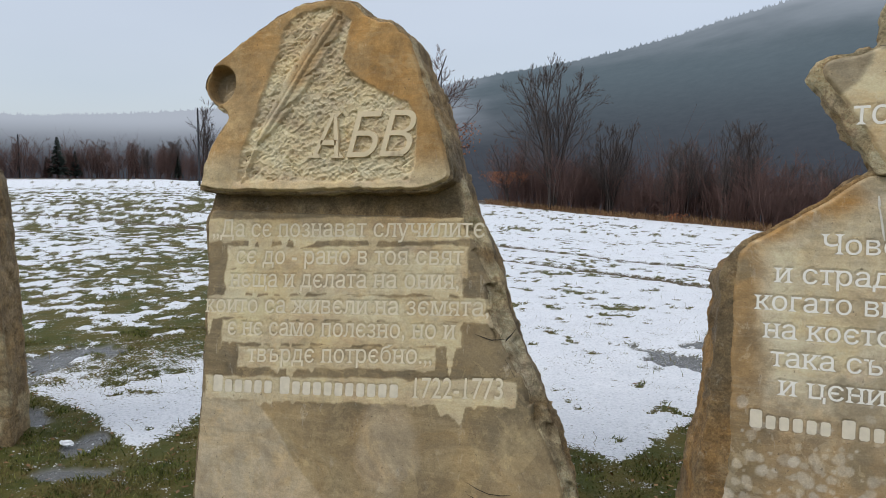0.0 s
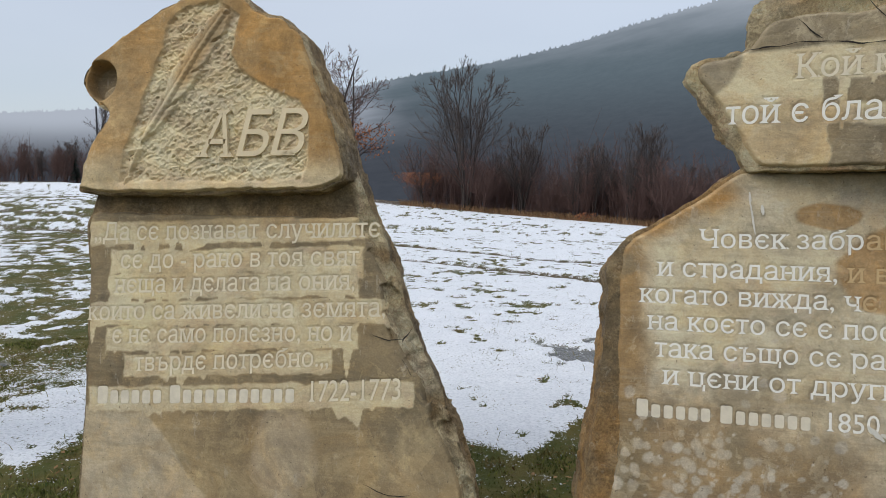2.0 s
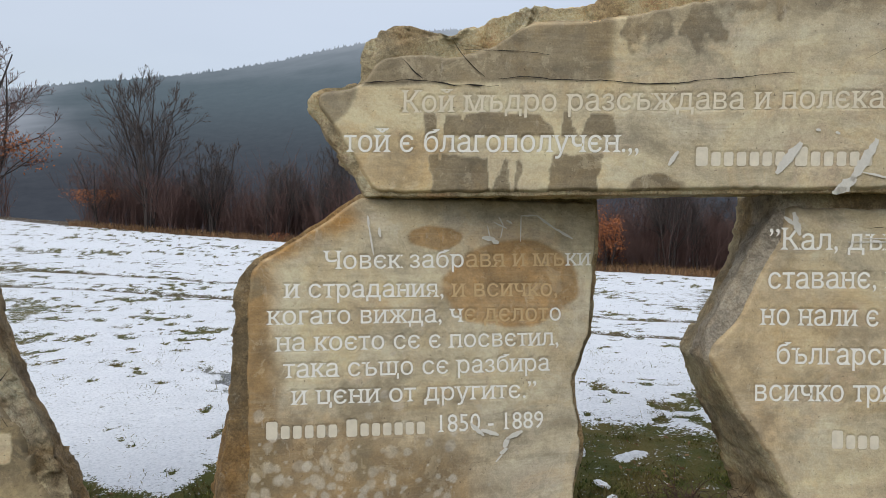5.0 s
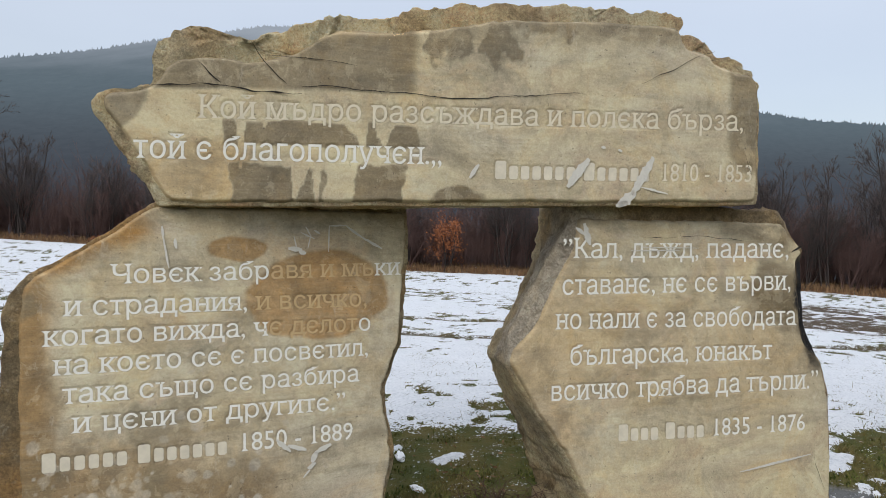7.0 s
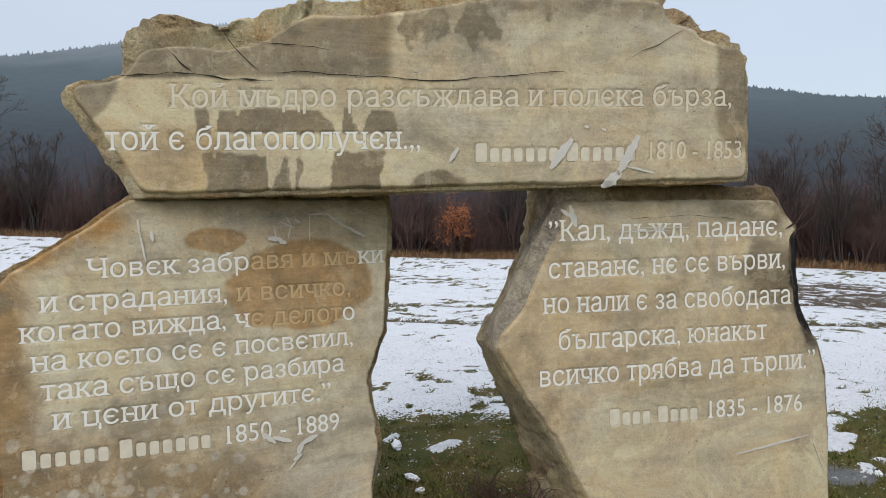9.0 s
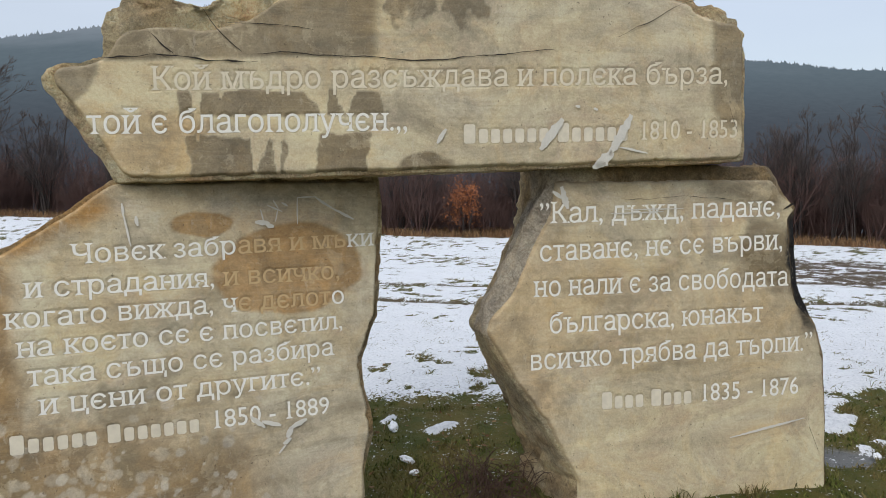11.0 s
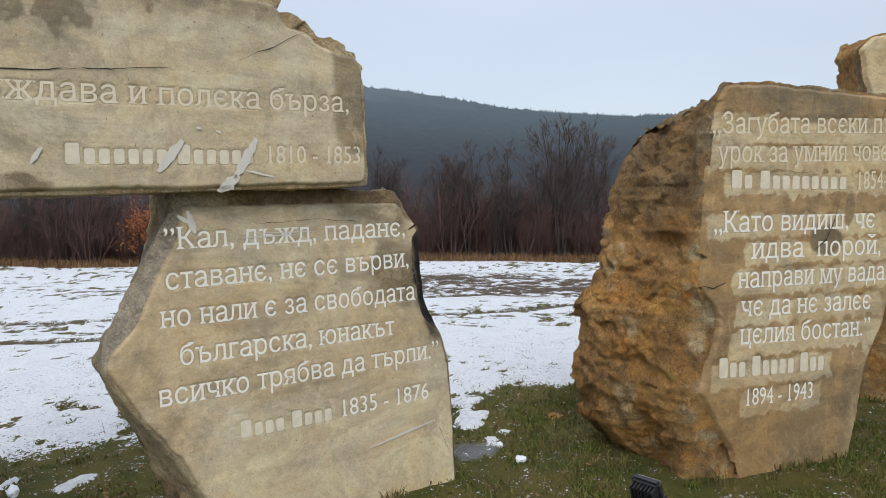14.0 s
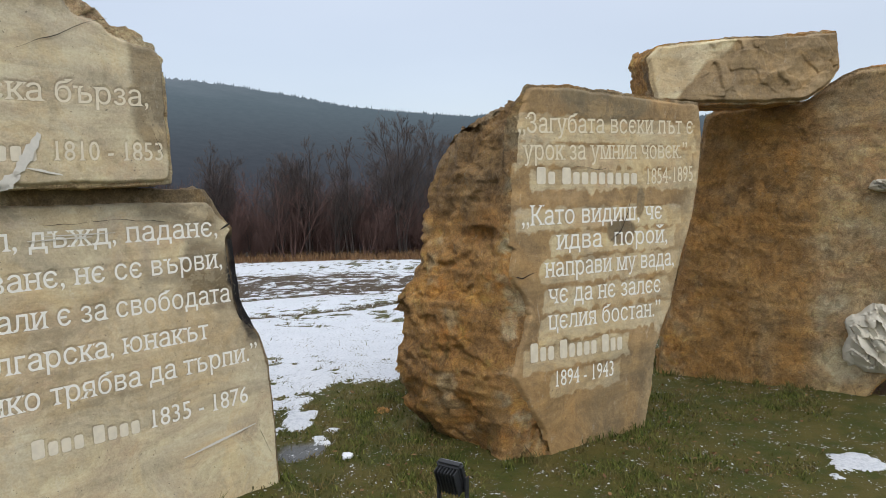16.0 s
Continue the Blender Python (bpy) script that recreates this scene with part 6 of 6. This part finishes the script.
def grass_material(name, a, b, c):
    m, nt, bs = material(name)
    g = nt.nodes.new("ShaderNodeNewGeometry")
    n = noise_of(nt, coords(nt), 4.5, 5, 0.65)
    col = mix(nt, g.outputs["Random Per Island"], a, b)
    col = mix(nt, ramp(nt, n, 0.42, 0.62), col, c)
    nt.links.new(col, bs.inputs["Base Color"])
    bs.inputs["Roughness"].default_value = 0.7
    bs.inputs["Specular IOR Level"].default_value = 0.2
    return m


GRASS = grass_material("short_grass", (0.024, 0.050, 0.008), (0.19, 0.20, 0.048), (0.18, 0.14, 0.055))
STRAW = grass_material("dry_straw", (0.17, 0.09, 0.04), (0.36, 0.22, 0.11), (0.13, 0.07, 0.035))


def build_grass():
    rng = np.random.default_rng(51)
    n = 420000
    az, r = rng.uniform(-46, 108, n), np.sqrt(rng.uniform(1.8 ** 2, 8.0 ** 2, n))
    x, y = 0.5 + r * np.sin(np.radians(az)), r * np.cos(np.radians(az))
    snow, mud, water, _ = ground_cover(x, y)
    p = np.stack([x, y, 0 * x], -1)
    clump = fbm(p, 3.5, 3, 58)
    keep = (rng.random(n) < (1 - snow) ** 1.5 * (0.45 + 1.5 * clump)) & (water < 0.4)
    x, y, r = x[keep], y[keep], r[keep]
    z = ground_z(x, y) - 0.005
    m = len(x)
    tall = rng.uniform(0.012, 0.034, m) * (1 + 0.8 * np.maximum(0, clump[keep]))
    blades("grass", x, y, z, tall, rng.uniform(0.002, 0.0055, m), GRASS, "short wet winter grass", rng, 0.55)
    # tufts left uncut along the feet of the stones
    feet = ((-1.3, 3.35, 0.6, 2.85), (0.95, 2.72, 2.4, 2.27), (3.2, 1.85, 4.5, 1.25), (4.75, 0.2, 4.95, 0.02), (4.95, 0.0, 5.75, -0.68), (7.15, -0.75, 6.85, -1.7), (6.85, -1.7, 7.1, -2.3), (4.75, 0.45, 5.4, 0.95))
    tx, ty = [], []
    for ax, ay, bx, by in feet:
        for _ in range(int(13 * math.hypot(bx - ax, by - ay))):
            t = rng.random()
            cx, cy = ax + t * (bx - ax) + rng.normal(0, 0.05), ay + t * (by - ay) - abs(rng.normal(0, 0.06))
            k = int(rng.integers(10, 34))
            tx.append(cx + rng.normal(0, 0.022, k))
            ty.append(cy + rng.normal(0, 0.022, k))
    tx, ty = np.concatenate(tx), np.concatenate(ty)
    blades("tall_grass", tx, ty, ground_z(tx, ty), rng.uniform(0.025, 0.075, len(tx)), rng.uniform(0.002, 0.004, len(tx)), GRASS, "uncut tufts of grass along the stones", rng, 0.45)
    # stalks that stand out of the snow
    n = 9000
    az, r = rng.uniform(-46, 106, n), rng.uniform(4.2, 22, n)
    x, y = 0.5 + r * np.sin(np.radians(az)), r * np.cos(np.radians(az))
    p = np.stack([x, y, 0 * x], -1)
    keep = fbm(p, 2.2, 4, 59) > 0.12
    x, y = x[keep], y[keep]
    m = len(x)
    blades("snow_grass", x, y, ground_z(x, y), rng.uniform(0.03, 0.09, m), rng.uniform(0.002, 0.004, m), GRASS, "sparse stalks standing out of the snow", rng, 0.5)
    # the tawny verge under the trees
    n = 16000
    az = rng.uniform(-0.5, 106, n)
    edge = np.interp(az, EDGE_AZ, EDGE_R)
    r = edge + rng.uniform(-1.7, 2.2, n)
    x, y = 0.5 + r * np.sin(np.radians(az)), r * np.cos(np.radians(az))
    blades("verge_grass", x, y, ground_z(x, y), rng.uniform(0.12, 0.42, n), rng.uniform(0.008, 0.02, n), STRAW, "tawny dead grass along the thicket", rng, 0.5)


build_grass()


# ---- small things ----
def boulder(name, x, y, z, sx, sy, sz, seed, mat, label, category="stone"):
    bm = bmesh.new()
    bmesh.ops.create_icosphere(bm, subdivisions=4, radius=1.0)
    p = np.array([v.co[:] for v in bm.verts])
    k = 1 + 0.75 * fbm(p, 1.9, 5, seed) + 0.22 * fbm(p, 6, 4, seed + 3, True)
    for v, s in zip(bm.verts, k):
        v.co = Vector((v.co.x * sx * s, v.co.y * sy * s, v.co.z * sz * s))
    me = bpy.data.meshes.new(name)
    bm.to_mesh(me)
    bm.free()
    me.polygons.foreach_set("use_smooth", np.ones(len(me.polygons), bool))
    me.materials.append(mat)
    ob = new(name, me)
    ob.matrix_world = pose(x, y, z, 0, 0, seed * 37)
    return tagged(ob, label, category)


boulder("small_rock", 5.55, 1.10, 0.005, 0.05, 0.04, 0.03, 3, STONE_RUST, "small reddish rock beside the boulder slab")
for k, (x, y, sx, sy) in enumerate(((3.28, 3.38, 0.11, 0.04), (3.05, 2.90, 0.08, 0.035), (2.98, 2.74, 0.035, 0.035), (4.75, 1.03, 0.06, 0.04), (4.9, 1.22, 0.05, 0.03), (-2.42, 4.05, 0.04, 0.08))):
    boulder("snow_lump", x, y, float(ground_z(np.array([x]), np.array([y]))[0]) + 0.012, sx * 0.62, sy * 0.62, 0.014, 60 + k, SNOW, "left-over lump of old snow in the grass", "snow")


def build_litter():
    rng = np.random.default_rng(91)
    n = 5200
    az, r = rng.uniform(-46, 108, n), np.sqrt(rng.uniform(1.9 ** 2, 7.5 ** 2, n))
    x, y = 0.5 + r * np.sin(np.radians(az)), r * np.cos(np.radians(az))
    p = np.stack([x, y, 0 * x], -1)
    snow, mud, water, _ = ground_cover(x, y)
    keep = (snow < 0.4) & (water < 0.3) & (fbm(p, 1.6, 3, 92) + 0.5 * rng.random(n) > 0.15)
    x, y = x[keep], y[keep]
    m = len(x)
    c = np.stack([x, y, ground_z(x, y) + rng.uniform(0.008, 0.03, m)], -1)
    e1, e2 = rng.normal(0, 1, (m, 3)) * [1, 1, 0.35], rng.normal(0, 1, (m, 3)) * [1, 1, 0.35]
    e1 *= (rng.uniform(0.010, 0.024, m) / np.linalg.norm(e1, axis=1))[:, None]
    e2 *= (rng.uniform(0.006, 0.013, m) / np.linalg.norm(e2, axis=1))[:, None]
    v = np.stack([c - e1, c + e2, c + e1, c - e2], 1).reshape(-1, 3)
    tagged(new("fallen_leaves", mesh_of("fallen_leaves", v, np.arange(4 * m).reshape(-1, 4), STRAW, False)), "brown dead leaves and stalks strewn in the grass", "leaves", kind="stuff")


build_litter()


def floodlight(x, y, z):
    ob = thing("floodlight", pose(x, y, 0, 0, 0, 72), "black finned floodlight on a ground stake facing the stones", "floodlight")

    def block(name, sx, sy, sz, m, mat, bevel=0.004, parent=ob):
        bm = bmesh.new()
        bmesh.ops.create_cube(bm, size=1.0)
        bmesh.ops.scale(bm, vec=(sx, sy, sz), verts=bm.verts)
        bmesh.ops.bevel(bm, geom=bm.edges[:], offset=bevel, segments=2, affect="EDGES")
        bm.transform(m)
        me = bpy.data.meshes.new(name)
        bm.to_mesh(me)
        bm.free()
        return part(name, me, mat, parent)

    head = pose(0, 0, z, -22, 0, 0)
    block("housing", 0.095, 0.03, 0.11, head, BLACK, 0.008)
    block("lens", 0.078, 0.004, 0.092, head @ pose(0, -0.0165, 0), GLASS, 0.001)
    for k in range(7):
        block("fin", 0.004, 0.03, 0.09, head @ pose(-0.036 + 0.012 * k, 0.028, 0), BLACK, 0.001)
    for s in (-1, 1):
        block("yoke_arm", 0.005, 0.022, 0.10, pose(s * 0.053, 0.0, z - 0.045), BLACK, 0.001)
    block("yoke_base", 0.111, 0.024, 0.005, pose(0, 0, z - 0.095), BLACK, 0.001)
    v, f = tubes([(0, 0, -0.1, 0, 0, z - 0.095, 0.012, 0.014)], 10)
    part("stake", mesh_of("stake", v, f), BLACK, ob)


floodlight(3.27, 0.05, 0.60)


def pole(x, y, z0, z1, r):
    v, f = tubes([(0, 0, -0.5, 0, 0, z1 - z0, r, r * 0.8), (0, 0, z1 - z0, 0, 0, z1 - z0 + 0.05, r * 0.8, r * 0.5)], 8)
    me = mesh_of("pole", v, f, POLE)
    ob = new("utility_pole", me)
    ob.matrix_world = pose(x, y, z0)
    tagged(ob, "dark bare pole at the far side of the meadow", "pole", "poles across the meadow")


pole(-24.3, 58.8, 0.2, 6.6, 0.09)
pole(-55.5, 81, 0.3, 5.4, 0.09)


def bramble(x, y, seed, count, size):
    rng = np.random.default_rng(seed)
    seg = []
    for _ in range(count):
        p = np.array([rng.normal(0, size * 0.4), rng.normal(0, size * 0.4), -0.02])
        d = np.array([rng.normal(0, 0.7), rng.normal(0, 0.7), 1.0])
        for k in range(4):
            d = d / np.linalg.norm(d)
            q = p + d * size * 0.28
            seg.append((*p, *q, 0.003 * (1 - k * 0.2), 0.003 * (0.8 - k * 0.2)))
            p, d = q, d + [rng.normal(0, 0.3), rng.normal(0, 0.3), -0.45]
    v, f = tubes(seg, 3)
    ob = new("dead_weeds", mesh_of("dead_weeds", v, f, BRAMBLE))
    ob.matrix_world = pose(x, y, 0)
    tagged(ob, "tangle of dark dead weeds at the foot of a slab", "weeds")


BRAMBLE = plain("dead_weeds", (0.075, 0.04, 0.026), 0.9, 0, 0.4, 8, 0.0)
bramble(3.05, 2.25, 5, 130, 0.26)
bramble(6.95, -2.35, 6, 80, 0.22)
